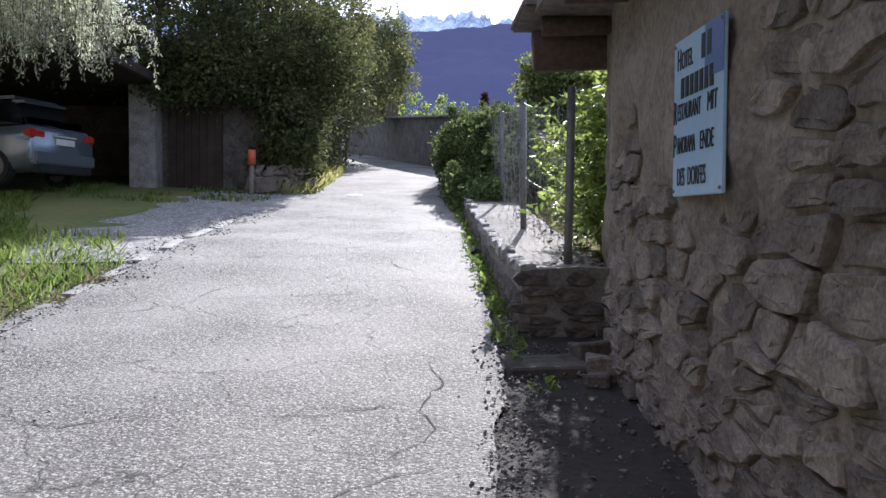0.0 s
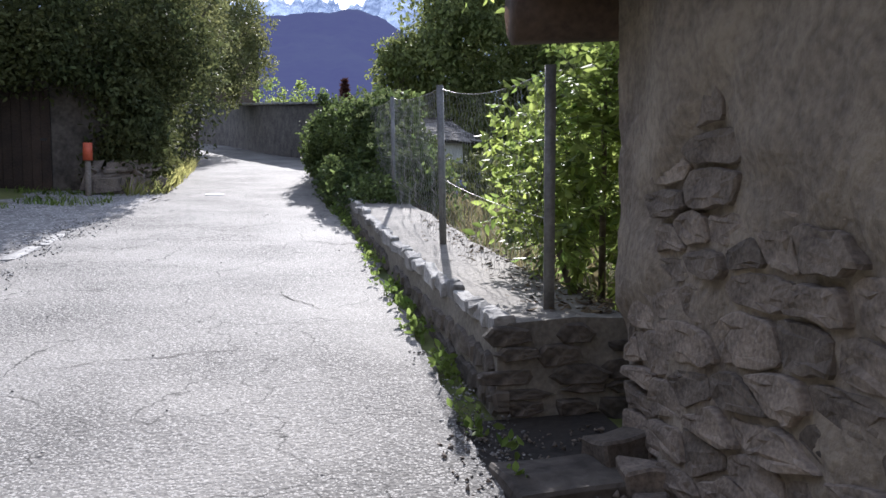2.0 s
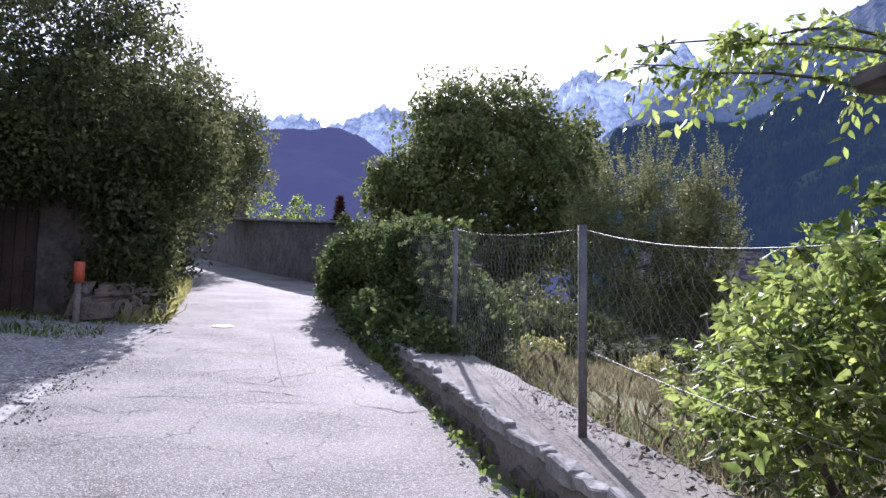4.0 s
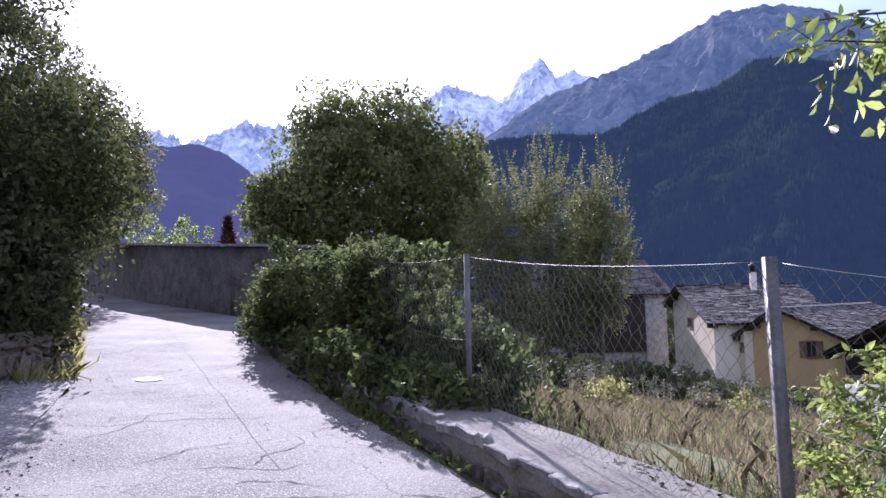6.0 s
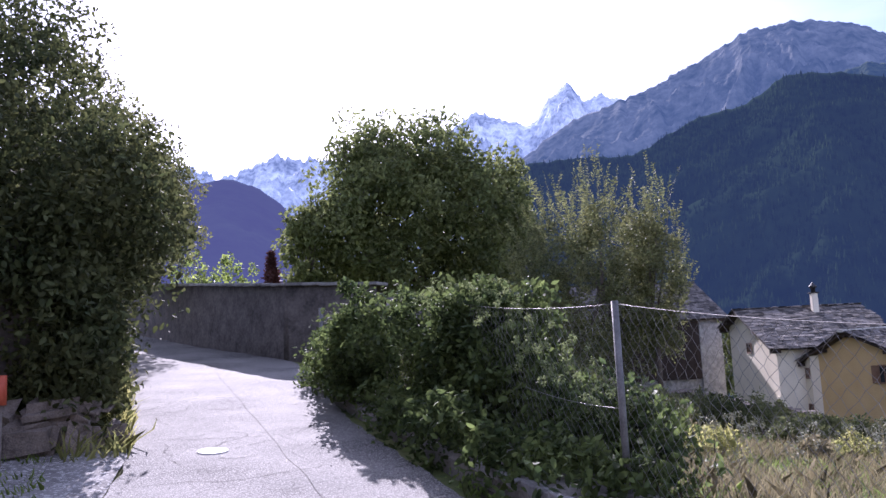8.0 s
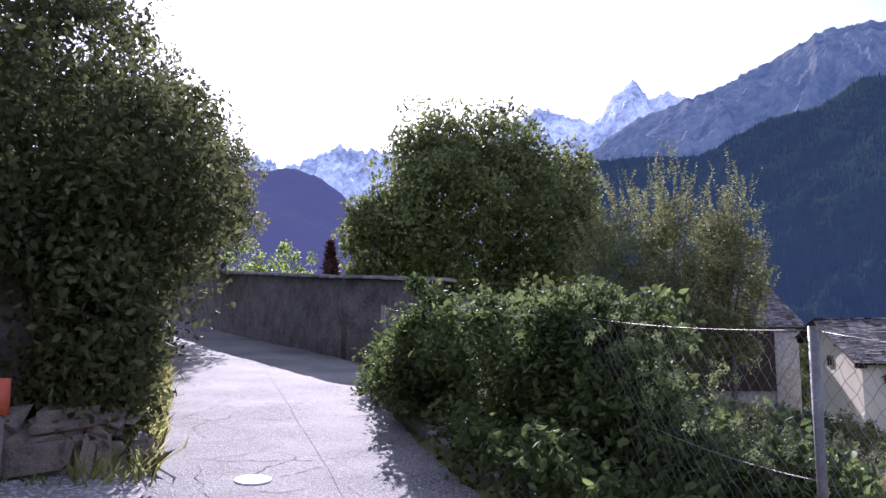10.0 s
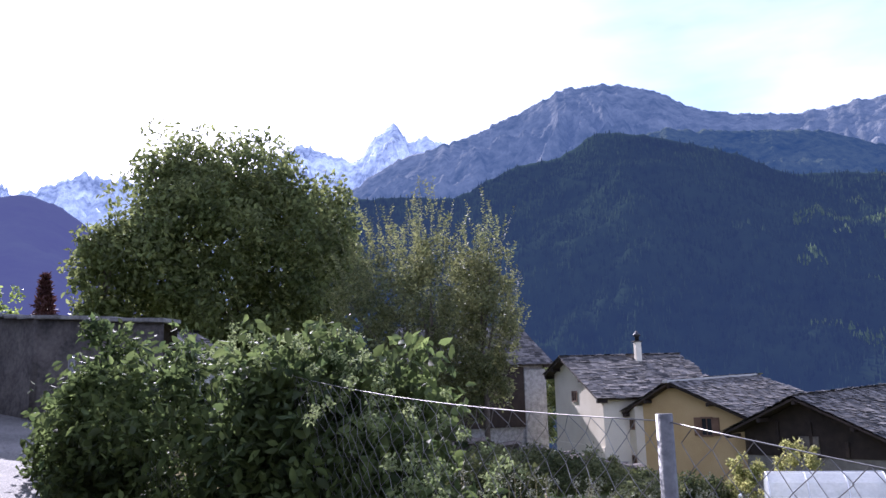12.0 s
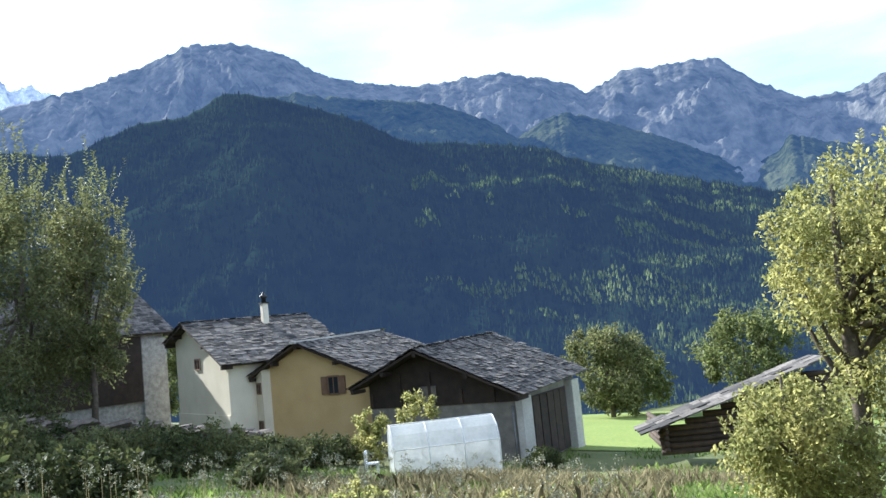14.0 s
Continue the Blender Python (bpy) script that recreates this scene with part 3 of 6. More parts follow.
krng = random.Random(17)
for x, y, heading, steps, wide in ((-1.9, 6.9, 10, 16, 0.010), (-0.55, 6.9, 12, 13, 0.008), (0.38, 7.9, -95, 22, 0.012), (0.3, 7.0, 170, 9, 0.010), (0.42, 6.4, 200, 8, 0.010), (-0.6, 5.7, 20, 18, 0.008),
                                   (-2.1, 16.6, 5, 34, 0.016), (-1.9, 17.6, -4, 30, 0.014), (-1.6, 9.2, 35, 22, 0.010), (0.5, 10.4, 130, 18, 0.012),
                                   (-1.7, 19.8, 8, 26, 0.014), (-1.8, 21.6, 60, 22, 0.012), (-1.2, 18.2, 95, 22, 0.012), (-1.6, 14.8, 30, 22, 0.012), (-1.0, 22.6, -5, 22, 0.014),
                                   *((krng.uniform(-2.0, 0.2), krng.uniform(13.0, 23.5), krng.choice((0, 10, 170, 75, 100, 40)), krng.randint(9, 20), krng.uniform(0.008, 0.018)) for k in range(34))):
    vs = []
    a = heading
    for k in range(steps + 1):
        a += krng.uniform(-38, 38) + 0.4 * (heading - a)
        dx, dy = math.cos(radians(a)), math.sin(radians(a))
        x, y = x + 0.075 * dx, y + 0.075 * dy
        h = wide * krng.uniform(0.2, 1.2) * math.sin(math.pi * (k + 0.6) / (steps + 1.2)) / 2
        for q in (-h, h):
            px, py = x - dy * q, y + dx * q
            vs.append((px, py, road_z(py) + 0.016 + 0.02 * noise.noise(Vector((px * 1.3, py * 1.3, 0)))))
    i = np.arange(steps) * 2
    arrays("crack", np.array(vs), np.stack([i, i + 2, i + 3, i + 1], axis=1), M["soil"], road)

bm = bmesh.new()
bmesh.ops.create_cone(bm, cap_ends=True, segments=28, radius1=0.155, radius2=0.15, depth=0.012)
mh = part("manhole_cover", bm, M["cap"])
tagged(mh, "round pale metal manhole cover set into the asphalt", "manhole cover")
mh.matrix_basis = pose(-0.97, 18.95, road_z(18.95) + 0.017, 6.1)

# edging stones along the left of the lane
erng = random.Random(3)
y = 7.2
edging = thing("edging", -2.5, 11, hgt(-2.5, 11), "flat pale kerb stones along the lane edge", "kerb", kind="structure")
while y < 15.2:
    l = erng.uniform(0.35, 0.8)
    x = float(edge(LEFT, y + l / 2)) - 0.07
    bm = boxed(-0.07, 0.07, -l / 2, l / 2, -0.1, 0.014 + erng.uniform(-0.008, 0.008), 0.006)
    ob = part("kerb_stone", bm, M["grey_stone"], edging)
    ob.matrix_basis = Matrix.Translation((x + 2.5, y + l / 2 - 11, road_z(y + l / 2) - hgt(-2.5, 11))) @ pose(0, 0, 0, 6.1, erng.uniform(-2, 2), erng.uniform(-4, 4) + 1)
    y += l + erng.uniform(0.02, 0.5)


# ---- the stone building with the sign ----
WX, WY0, WY1 = 1.33, -7.0, 8.12


def batter(y):
    """The wall bellies back towards its corner."""
    return 0.14 * max(0.0, y - 7.5)


def plaster_at(y, z):
    """How much old plaster still covers the wall: most towards its far corner and under the roof."""
    return 0.9 * noise.noise(Vector((y * 0.9, z * 1.1, 4))) + 0.35 * noise.noise(Vector((y * 3.1, z * 3.3, 9))) + 0.30 * (z - 2.6) + 0.16 * (y - 6.6)


building = thing("wall_east", WX, WY1, 1.0, "rough rubble stone house wall with crumbling brown mortar", "wall", kind="structure")


def loc(ob, parent):
    """Keeps world coordinates of a mesh that is made in them, under a parent that stands elsewhere."""
    ob.parent = parent
    ob.matrix_parent_inverse = parent.matrix_basis.inverted()
    return ob


bm = bmesh.new()
ny, nz = 190, 84
gridv = []
for j in range(nz + 1):
    for i in range(ny + 1):
        yy, zz = (WY0 + (3.2 - WY0) * i / 30 if i < 30 else 3.2 + (WY1 - 3.2) * (i - 30) / (ny - 30)), 0.4 + 3.45 * j / nz
        proud = 0.008 + 0.042 * float(smooth_step(0.0, 0.36, plaster_at(yy, zz)))
        gridv.append(bm.verts.new((WX + 0.02 - proud + batter(yy) + 0.025 * noise.noise(Vector((0, yy * 2.2, zz * 2.2))) + 0.016 * noise.noise(Vector((5, yy * 7, zz * 7))) + 0.007 * noise.noise(Vector((2, yy * 19, zz * 19))), yy, zz)))
for j in range(nz):
    for i in range(ny):
        a = j * (ny + 1) + i
        bm.faces.new((gridv[a], gridv[a + ny + 1], gridv[a + ny + 2], gridv[a + 1])).smooth = True
loc(part("plaster", bm, M["mortar"]), building)
loc(part("core", boxed(WX + 0.2, WX + 4.5, WY0, WY1 - 0.05, 0.4, 3.85), M["mortar"]), building)
# end face towards the planter
bm = bmesh.new()
nz = 28
gv = [[bm.verts.new((WX + 0.02 + batter(WY1) + 4.3 * i / 24, WY1 + 0.03 * noise.noise(Vector((i * 0.7, 0, j * 0.4))), 0.4 + 3.45 * j / nz)) for i in range(25)] for j in range(nz + 1)]
for j in range(nz):
    for i in range(24):
        bm.faces.new((gv[j][i], gv[j][i + 1], gv[j + 1][i + 1], gv[j + 1][i]))
loc(part("end_plaster", bm, M["mortar"]), building)


def rough_stone(rng, w, h, d, irregular=0.22):
    """A flat-faced rubble stone in the y-z plane with a chamfered, uneven outline; its face looks to -x."""
    bm = bmesh.new()
    n = rng.choice((5, 6, 7, 8))
    ring = []
    for k in range(n):
        a = 2 * math.pi * (k + rng.uniform(-0.2, 0.2)) / n
        c, s = math.cos(a), math.sin(a)
        q = max(abs(c), abs(s)) ** 0.7
        ring.append((c / q * w / 2 * rng.uniform(1 - irregular, 1.05), s / q * h / 2 * rng.uniform(1 - irregular, 1.05)))
    back = [bm.verts.new((0.03, p[0], p[1])) for p in ring]
    mid = [bm.verts.new((-d * rng.uniform(0.4, 0.8), p[0] * 0.97, p[1] * 0.97)) for p in ring]
    front = [bm.verts.new((-d * rng.uniform(0.85, 1.2), p[0] * 0.82, p[1] * 0.82)) for p in ring]
    for A, B in ((back, mid), (mid, front)):
        for k in range(n):
            bm.faces.new((A[k], B[k], B[(k + 1) % n], A[(k + 1) % n]))
    bm.faces.new(list(reversed(front)))
    bmesh.ops.recalc_face_normals(bm, faces=bm.faces)
    return bm


# roof edge of big slabs over the corner
bm = bmesh.new()
rr = random.Random(8)
for i in range(16):
    yy = WY1 + 0.23 - i * 0.6
    box(bm, WX - 0.42 + rr.uniform(-0.08, 0.08), WX + 1.2, yy - 0.42, yy + 0.26, 3.80 + rr.uniform(-0.02, 0.02), 3.88 + rr.uniform(-0.01, 0.03), 0.015, pose(0, 0, 0, 0, 0, 0))
for i in range(10):
    xx = WX - 0.1 + i * 0.45
    box(bm, xx - 0.2, xx + 0.35, WY1 - 0.62, WY1 + 0.18 + rr.uniform(-0.08, 0.08), 3.90 + i * 0.07, 3.98 + i * 0.07, 0.015)
loc(part("slab_covering", bm, M["slab"]), building)
bm = bmesh.new()
for i in range(26):
    for j in range(9):
        yy, xx = WY1 + 0.1 - i * 0.6, WX + 0.75 + j * 0.48
        box(bm, xx - 0.32, xx + 0.3, yy - 0.42, yy + 0.24, 3.95 + j * 0.15 + rr.uniform(-0.02, 0.02), 4.0 + j * 0.15 + rr.uniform(0, 0.03))
loc(part("roof", bm, M["slab"]), building)
loc(part("gable_fill", boxed(WX + 0.4, WX + 4.4, WY0, WY1 - 0.5, 3.85, 3.93), M["wood"]), building)
bm = bmesh.new()
tube(bm, [(WX - 0.36, WY1 + 0.14, 3.63), (WX + 0.4, WY1 + 0.10, 3.68), (WX + 2.2, WY1 + 0.06, 3.84)], [0.13, 0.14, 0.12], 9)
for i in range(14):
    yy = WY1 - 0.1 - i * 0.75
    tube(bm, [(WX - 0.34, yy, 3.73), (WX + 0.5, yy, 3.77)], [0.06, 0.065], 7)
loc(part("rafters", bm, M["wood"]), building)

# sign
sign = thing("hotel_sign", WX - 0.05, 6.13, 2.71, "pale blue enamel hotel sign with black lettering on the stone wall", "sign")
part("plate", boxed(-0.006, 0.006, -0.27, 0.27, 0.0, 0.59, 0.004), M["sign"], sign)
part("corner_patch", boxed(-0.0085, -0.0065, -0.266, -0.085, 0.40, 0.586), M["sign_blue"], sign)
for txt, yo, z, size, wide in (("H", 0.225, 0.475, 0.095, 0.042), ("OTEL", 0.175, 0.475, 0.075, 0.13), ("R", 0.262, 0.275, 0.105, 0.04), ("ESTAURANT", 0.214, 0.285, 0.075, 0.265), ("MIT", -0.115, 0.285, 0.08, 0.10), ("P", 0.262, 0.15, 0.105, 0.04), ("ANORAMA", 0.214, 0.16, 0.075, 0.21), ("ENDE", -0.045, 0.16, 0.078, 0.14), ("DES", 0.21, 0.04, 0.08, 0.09), ("DORFES", 0.085, 0.04, 0.08, 0.195)):
    cu = bpy.data.curves.new("word", 'FONT')
    cu.body, cu.size, cu.extrude = txt, size * 1.2, 0.001
    tmp = bpy.data.objects.new("tmp", cu)
    me = bpy.data.meshes.new_from_object(tmp)
    bpy.data.objects.remove(tmp)
    me.materials.append(M["ink"])
    w = new("word", me)
    width = max(p.co.x for p in me.vertices)
    w.parent = sign
    w.matrix_basis = Matrix(((0, 0, -1, -0.0085), (-1, 0, 0, yo), (0, 1, 0, z), (0, 0, 0, 1))) @ Matrix.Diagonal((wide / width, 1, 1, 1))
for k in range(7):
    part("name_bar", boxed(-0.0095, -0.0065, 0.175 - k * 0.052 - 0.034, 0.175 - k * 0.052, 0.365, 0.44), M["ink"], sign)
for k in range(2):
    part("name_bar", boxed(-0.0095, -0.0065, -0.05 - k * 0.06 - 0.04, -0.05 - k * 0.06, 0.475, 0.56), M["ink"], sign)
for yy, zz in ((-0.25, 0.02), (0.25, 0.02), (-0.25, 0.57), (0.25, 0.57)):
    bm = bmesh.new()
    bmesh.ops.create_uvsphere(bm, u_segments=8, v_segments=5, radius=0.007)
    o = part("screw", bm, M["steel"], sign)
    o.location = (-0.008, yy, zz)


# ---- low planter wall, coping and fence ----
def cop_z(y):
    return np.interp(y, [7.9, 10, 11.43, 13, 15.2, 17, 19, 24], [2.27, 2.38, 2.49, 2.66, 2.85, 2.98, 3.13, 3.62])


cop = bmesh.new()
ys = np.arange(8.4, 24.5, 0.25)
rows = []
for y in ys:
    z = float(cop_z(y))
    xl, xr = 0.93 + 0.02 * noise.noise(Vector((1, y * 3, 0))), 1.66 + 0.06 * noise.noise(Vector((4, y * 2, 0)))
    rows.append([cop.verts.new(p) for p in ((xl, y, road_z(y) - 0.3), (xl, y, z - 0.05), (xl + 0.06, y, z + 0.0), (1.3, y, z + 0.012 + 0.02 * noise.noise(Vector((8, y * 2, 0)))), (xr - 0.05, y, z), (xr, y, z - 0.05), (xr + 0.1, y, z - 0.9))])
for a, b in zip(rows, rows[1:]):
    for k in range(6):
        cop.faces.new((a[k], b[k], b[k + 1], a[k + 1]))
cop.faces.new(list(reversed(rows[0])))
bmesh.ops.recalc_face_normals(cop, faces=cop.faces)
planter = thing("retaining_wall", 1.3, 8, 1.6, "low stone retaining wall with a worn concrete coping", "wall", kind="structure")
loc(part("coping", cop, M["concrete"]), planter)

FENCE = [(1.265, 8.68), (1.31, 11.43), (1.44, 15.14), (1.5, 18.3), (1.2, 21.2), (1.25, 24.2)]
TOPS = [1.18, 1.29, 1.31, 1.34, 1.25, 1.2]
fence = thing("fence", 1.3, 11.43, 2.3, "chain-link fence with slack wire on grey steel posts", "fence")
tops = []
for i, ((x, y), h) in enumerate(zip(FENCE, TOPS)):
    z = float(cop_z(y))
    bm = bmesh.new()
    lean = ((0.02, 0.0), (-0.01, 0.02), (0.0, 0.0), (0, 0), (0, 0), (0, 0))[i]
    if i == 2:
        tube(bm, [(x, y, z - 0.3), (x + lean[0], y + lean[1], z + h)], 0.025, 12)
    else:
        tube(bm, [(x, y, z - 0.3), (x + lean[0], y + lean[1], z + h)], 0.036, 4 if i < 2 else 8)
    ob = loc(part("post", bm, M["steel"]), fence)
    tops.append(Vector((x + lean[0], y + lean[1], z + h)))
    if i == 2:
        bm = bmesh.new()
        tube(bm, [(x + lean[0], y + lean[1], z + h - 0.04), (x + lean[0], y + lean[1], z + h + 0.015)], 0.0275, 14)
        c = part("cap", bm, M["cap"])
        c.parent, c.matrix_parent_inverse = ob, fence.matrix_basis.inverted()


def sag(a, b, s, n=14):
    return [a.lerp(b, k / n) + Vector((0, 0, -4 * s * (k / n) * (1 - k / n))) for k in range(n + 1)]


for i in range(len(tops) - 1):
    s = (0.08, 0.05, 0.045, 0.05, 0.05, 0.05)[i]
    a, b = tops[i] - Vector((0, 0, 0.02)), tops[i + 1] - Vector((0, 0, 0.02))
    loc(part("top_wire", tube(bmesh.new(), sag(a, b, s), 0.0019, 5), M["wire"]), fence)
    if i in (0, 2):
        fa, fb = a.copy(), b.copy()
        fa.z -= 0.72
        fb.z -= 0.72
        loc(part("tension_wire", tube(bmesh.new(), sag(fa, fa.lerp(fb, 0.5), 0.03) if i == 2 else sag(fa, fb, 0.03), 0.0022, 5), M["wire"]), fence)
    # diamond mesh: zigzag wires hung from the top wire
    n_w = int((b - a).length / 0.052)
    rows_m = 24
    vv, ff = [], []
    prng = random.Random(i)
    for k in range(n_w):
        pts = []
        for j in range(rows_m + 1):
            t = (k + ((j + k) % 2) * 1.0 + prng.uniform(-0.06, 0.06)) / (n_w + 1)
            top = a.lerp(b, t)
            zt = top.z - 4 * s * t * (1 - t)
            zb = float(cop_z(top.y)) + 0.02
            pts.append(Vector((top.x + 0.03 * noise.noise(Vector((t * 9, j * 0.3, i))) + (0.006 if j % 2 else -0.006), top.y, zt + (zb - zt) * j / rows_m)))
        for p, q in zip(pts, pts[1:]):
            d = (q - p).normalized()
            thick = 0.0010 if i == 0 else 0.0014
            u = d.cross(Vector((1, 0, 0))).normalized() * thick
            w = Vector((1, 0, 0)) * thick
            o = len(vv)
            for e in (p, q):
                vv += [e + u, e - u * 0.5 + w * 0.87, e - u * 0.5 - w * 0.87]
            for c in range(3):
                ff.append((o + c, o + (c + 1) % 3, o + 3 + (c + 1) % 3, o + 3 + c))
    loc(tagged(arrays("chain_link", np.array([tuple(p) for p in vv]), np.array(ff), M["wire"]), kind="stuff"), fence)

rng = np.random.default_rng(44)
ly = 8.5 + 4.5 * rng.uniform(0, 1, 420) ** 1.6
lx = np.clip(1.5 + rng.normal(size=420) * 0.14, 1.02, 1.62)
lp = np.stack([lx, ly, cop_z(ly) + 0.012], axis=1)
ld = unit(np.concatenate([rng.normal(size=(420, 2)), rng.uniform(-0.05, 0.25, (420, 1))], axis=1))
ls = unit(np.cross(ld, np.array([0, 0, 1.0]) + rng.normal(size=(420, 3)) * 0.25))
v, f = leaf_shapes(lp, ld, ls, 0.055 * rng.uniform(0.5, 1.2, (420, 1)), 0.5)
tagged(arrays("leaf_litter", v, f, M["litter"]), "dry brown fallen leaves on the coping", "leaf litter", kind="stuff")

# broken front step at the wall's corner
srng = random.Random(21)
def field_stone(seed, w, d, h):
    """A broken block with worn corners, standing on its base."""
    bm = boxed(-w / 2, w / 2, -d / 2, d / 2, 0, h)
    bmesh.ops.subdivide_edges(bm, edges=list(bm.edges), cuts=1, use_grid_fill=True)
    for q in bm.verts:
        q.co += 0.22 * min(w, d, h * 2) * noise.noise_vector(q.co * 6 + Vector((seed * 3.7, 0, 0)))
    bmesh.ops.bevel(bm, geom=list(bm.edges), offset=0.012, segments=1, affect='EDGES')
    return bm


for k, (x, y, w, d, h, turn) in enumerate(((1.27, 7.86, 0.24, 0.2, 0.13, 20), (1.3, 7.62, 0.2, 0.16, 0.11, -15), (1.22, 7.42, 0.15, 0.12, 0.08, 70))):
    o = part("loose_stone", field_stone(k, w, d, h), M["stone"])
    o.matrix_basis = pose(x, y, road_z(y) - 0.02, srng.uniform(-6, 6), srng.uniform(-6, 6), turn)
    tagged(o, "loose broken stone at the foot of the wall", "stone", "loose stones")
o = part("step_stone", field_stone(9, 0.5, 0.34, 0.07), M["shaded_rubble"])
o.matrix_basis = pose(1.0, 7.72, road_z(7.72) - 0.03, 4, 0, 6)
tagged(o, "flat worn step stone before the low wall", "stone")


def crumbs(name, n, xr, yr, size, mat, seed, label, keep=None):
    """Loose chippings and crumbs lying on the ground, one object of stuff."""
    rng = np.random.default_rng(seed)
    x, y = xr(rng.uniform(0, 1, n)), yr[0] + (yr[1] - yr[0]) * rng.uniform(0, 1, n)
    if callable(keep):
        x = keep(x, y, rng)
    sz = size * rng.uniform(0.25, 1.0, n) ** 2 + 0.003
    c = np.stack([x, y, road_z(y) + 0.012 + sz * 0.25], axis=1)
    dirs = np.array([[1, 0, 0], [-1, 0, 0], [0, 1, 0], [0, -1, 0], [0, 0, 0.7], [0, 0, -0.7]], float)
    v = (c[:, None, :] + (dirs[None] + rng.normal(size=(n, 6, 3)) * 0.3) * sz[:, None, None]).reshape(-1, 3)
    o = (np.arange(n) * 6)[:, None]
    f = np.concatenate([o + np.array([q]) for q in ((0, 2, 4), (2, 1, 4), (1, 3, 4), (3, 0, 4), (2, 0, 5), (1, 2, 5), (3, 1, 5), (0, 3, 5))])
    return tagged(arrays(name, v, f, mat), label, "chippings", kind="stuff")


crumbs("asphalt_crumbs", 1700, lambda u: u, (3.2, 9.5), 0.008, M["gravel"], 81, "broken asphalt crumbs along the crumbling lane edge", lambda x, y, r: edge(RIGHT, y) + 0.07 + r.normal(size=len(x)) * 0.08)
crumbs("soil_stones", 900, lambda u: 0.6 + 0.75 * u, (3.5, 8.2), 0.013, M["stone"], 82, "small stones and rubble on the bare soil")
crumbs("edge_gravel", 2200, lambda u: u, (5.0, 16.0), 0.013, M["grey_stone"], 83, "loose pale chippings along the lane edge", lambda x, y, r: edge(LEFT, y) - 0.03 + r.normal(size=len(x)) * 0.16)
crumbs("loose_chippings", 350, lambda u: -2.2 + 2.8 * u, (4.0, 18.0), 0.006, M["grey_stone"], 84, "scattered loose chippings on the asphalt lane")

# bare soil plus painted shade, laid out to where the shade ends
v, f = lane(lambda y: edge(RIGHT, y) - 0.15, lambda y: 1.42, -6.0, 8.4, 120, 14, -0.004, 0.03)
tagged(arrays("soil_strip", v, f, M["soil"], None, True), "bare soil strip at the foot of the house wall, darkened and widened for the shade there", "soil", kind="structure")
# unseen plain masses behind and to the left, added to close the lane and cut sky light
for k, (x0, x1, y0, y1, h) in enumerate(((-17, -8.2, -16, 9.5, 9.5), (-9, 8, -20, -11, 12.5), (-30, -13.5, 9.5, 26, 12.0))):
    tagged(part("wall_%d" % (k + 1), boxed(x0, x1, y0, y1, -1.5, h, 0.05), M["mortar"]), "plain unseen mass added behind the lane to block sky light", "wall", kind="structure")
lawn = grid_sheet("lawn", np.arange(37, 66, 1.0), np.arange(20, 50, 1.0), ground_z, M["lawn"], None, 0.04)
tagged(lawn, "bright mown green meadow beyond the barn", "lawn", kind="structure")


# ---- left side: carport, car, hedge ----
carport = thing("carport", -6, 20, 2.6, "deep shaded stone carport with a concrete roof slab", "carport")
# the carport's deep shade is painted in through darker rubble walls
loc(part("back_wall", boxed(-12.5, -5.4, 23.2, 23.5, 1.8, 5.4), M["shaded_rubble"]), carport)
loc(part("front_wall", boxed(-5.0, -2.5, 20.35, 20.7, 1.8, 5.4), M["shaded_rubble"]), carport)
loc(part("inner_wall", boxed(-5.4, -5.0, 20.35, 23.5, 1.8, 5.4), M["shaded_rubble"]), carport)
loc(part("side_wall", boxed(-12.8, -12.5, 16.4, 23.5, 1.8, 5.4), M["shaded_rubble"]), carport)
loc(part("pillar", boxed(-5.5, -4.98, 19.85, 20.33, 2.5, 5.2, 0.02), M["grey_stone"]), carport)
# the slab takes the darkened timber to paint in the shade under it
loc(part("roof_slab", boxed(-12.5, -4.9, 16.4, 23.5, 5.2, 5.4, 0.02), M["shaded_dark_wood"]), carport)
door = thing("garage_door", -4.3, 20.31, road_z(20.2), "dark closed wooden garage door in the stone wall", "door")
for k in range(7):
    part("board", boxed(-0.54 + k * 0.155, -0.54 + k * 0.155 + 0.15, -0.03, 0.03, 0.0, 1.75, 0.006), M["shaded_dark_wood"], door)
part("latch", boxed(0.38, 0.48, -0.06, -0.03, 0.85, 0.89), M["black_plastic"], door)

car = thing("car", -6.05, 18.2, hgt(-7, 19) + 0.02, "silver hatchback car parked under the dark carport", "car", turn=76)


def loft(sections, mat, name, parent, label=""):
    """A closed hull through cross-sections (y, half width, bottom, shoulder, top, top half width)."""
    bm = bmesh.new()
    rings = []
    for y, w, zb, zs, zt, tw in sections:
        pr = [(-w * 0.92, zb), (-w, zb + 0.12), (-w, zs), (-tw, zt - 0.04), (-tw * 0.86, zt), (tw * 0.86, zt), (tw, zt - 0.04), (w, zs), (w, zb + 0.12), (w * 0.92, zb)]
        rings.append([bm.verts.new((p, y, q)) for p, q in pr])
    for a, b in zip(rings, rings[1:]):
        for k in range(10):
            bm.faces.new((a[k], a[(k + 1) % 10], b[(k + 1) % 10], b[k]))
    bm.faces.new(rings[0])
    bm.faces.new(list(reversed(rings[-1])))
    bmesh.ops.recalc_face_normals(bm, faces=bm.faces)
    bmesh.ops.bevel(bm, geom=[e for e in bm.edges if e.calc_face_angle(0) > 0.5], offset=0.025, segments=2, affect='EDGES')
    for q in bm.faces:
        q.smooth = True
    return part(name, bm, mat, parent, label)


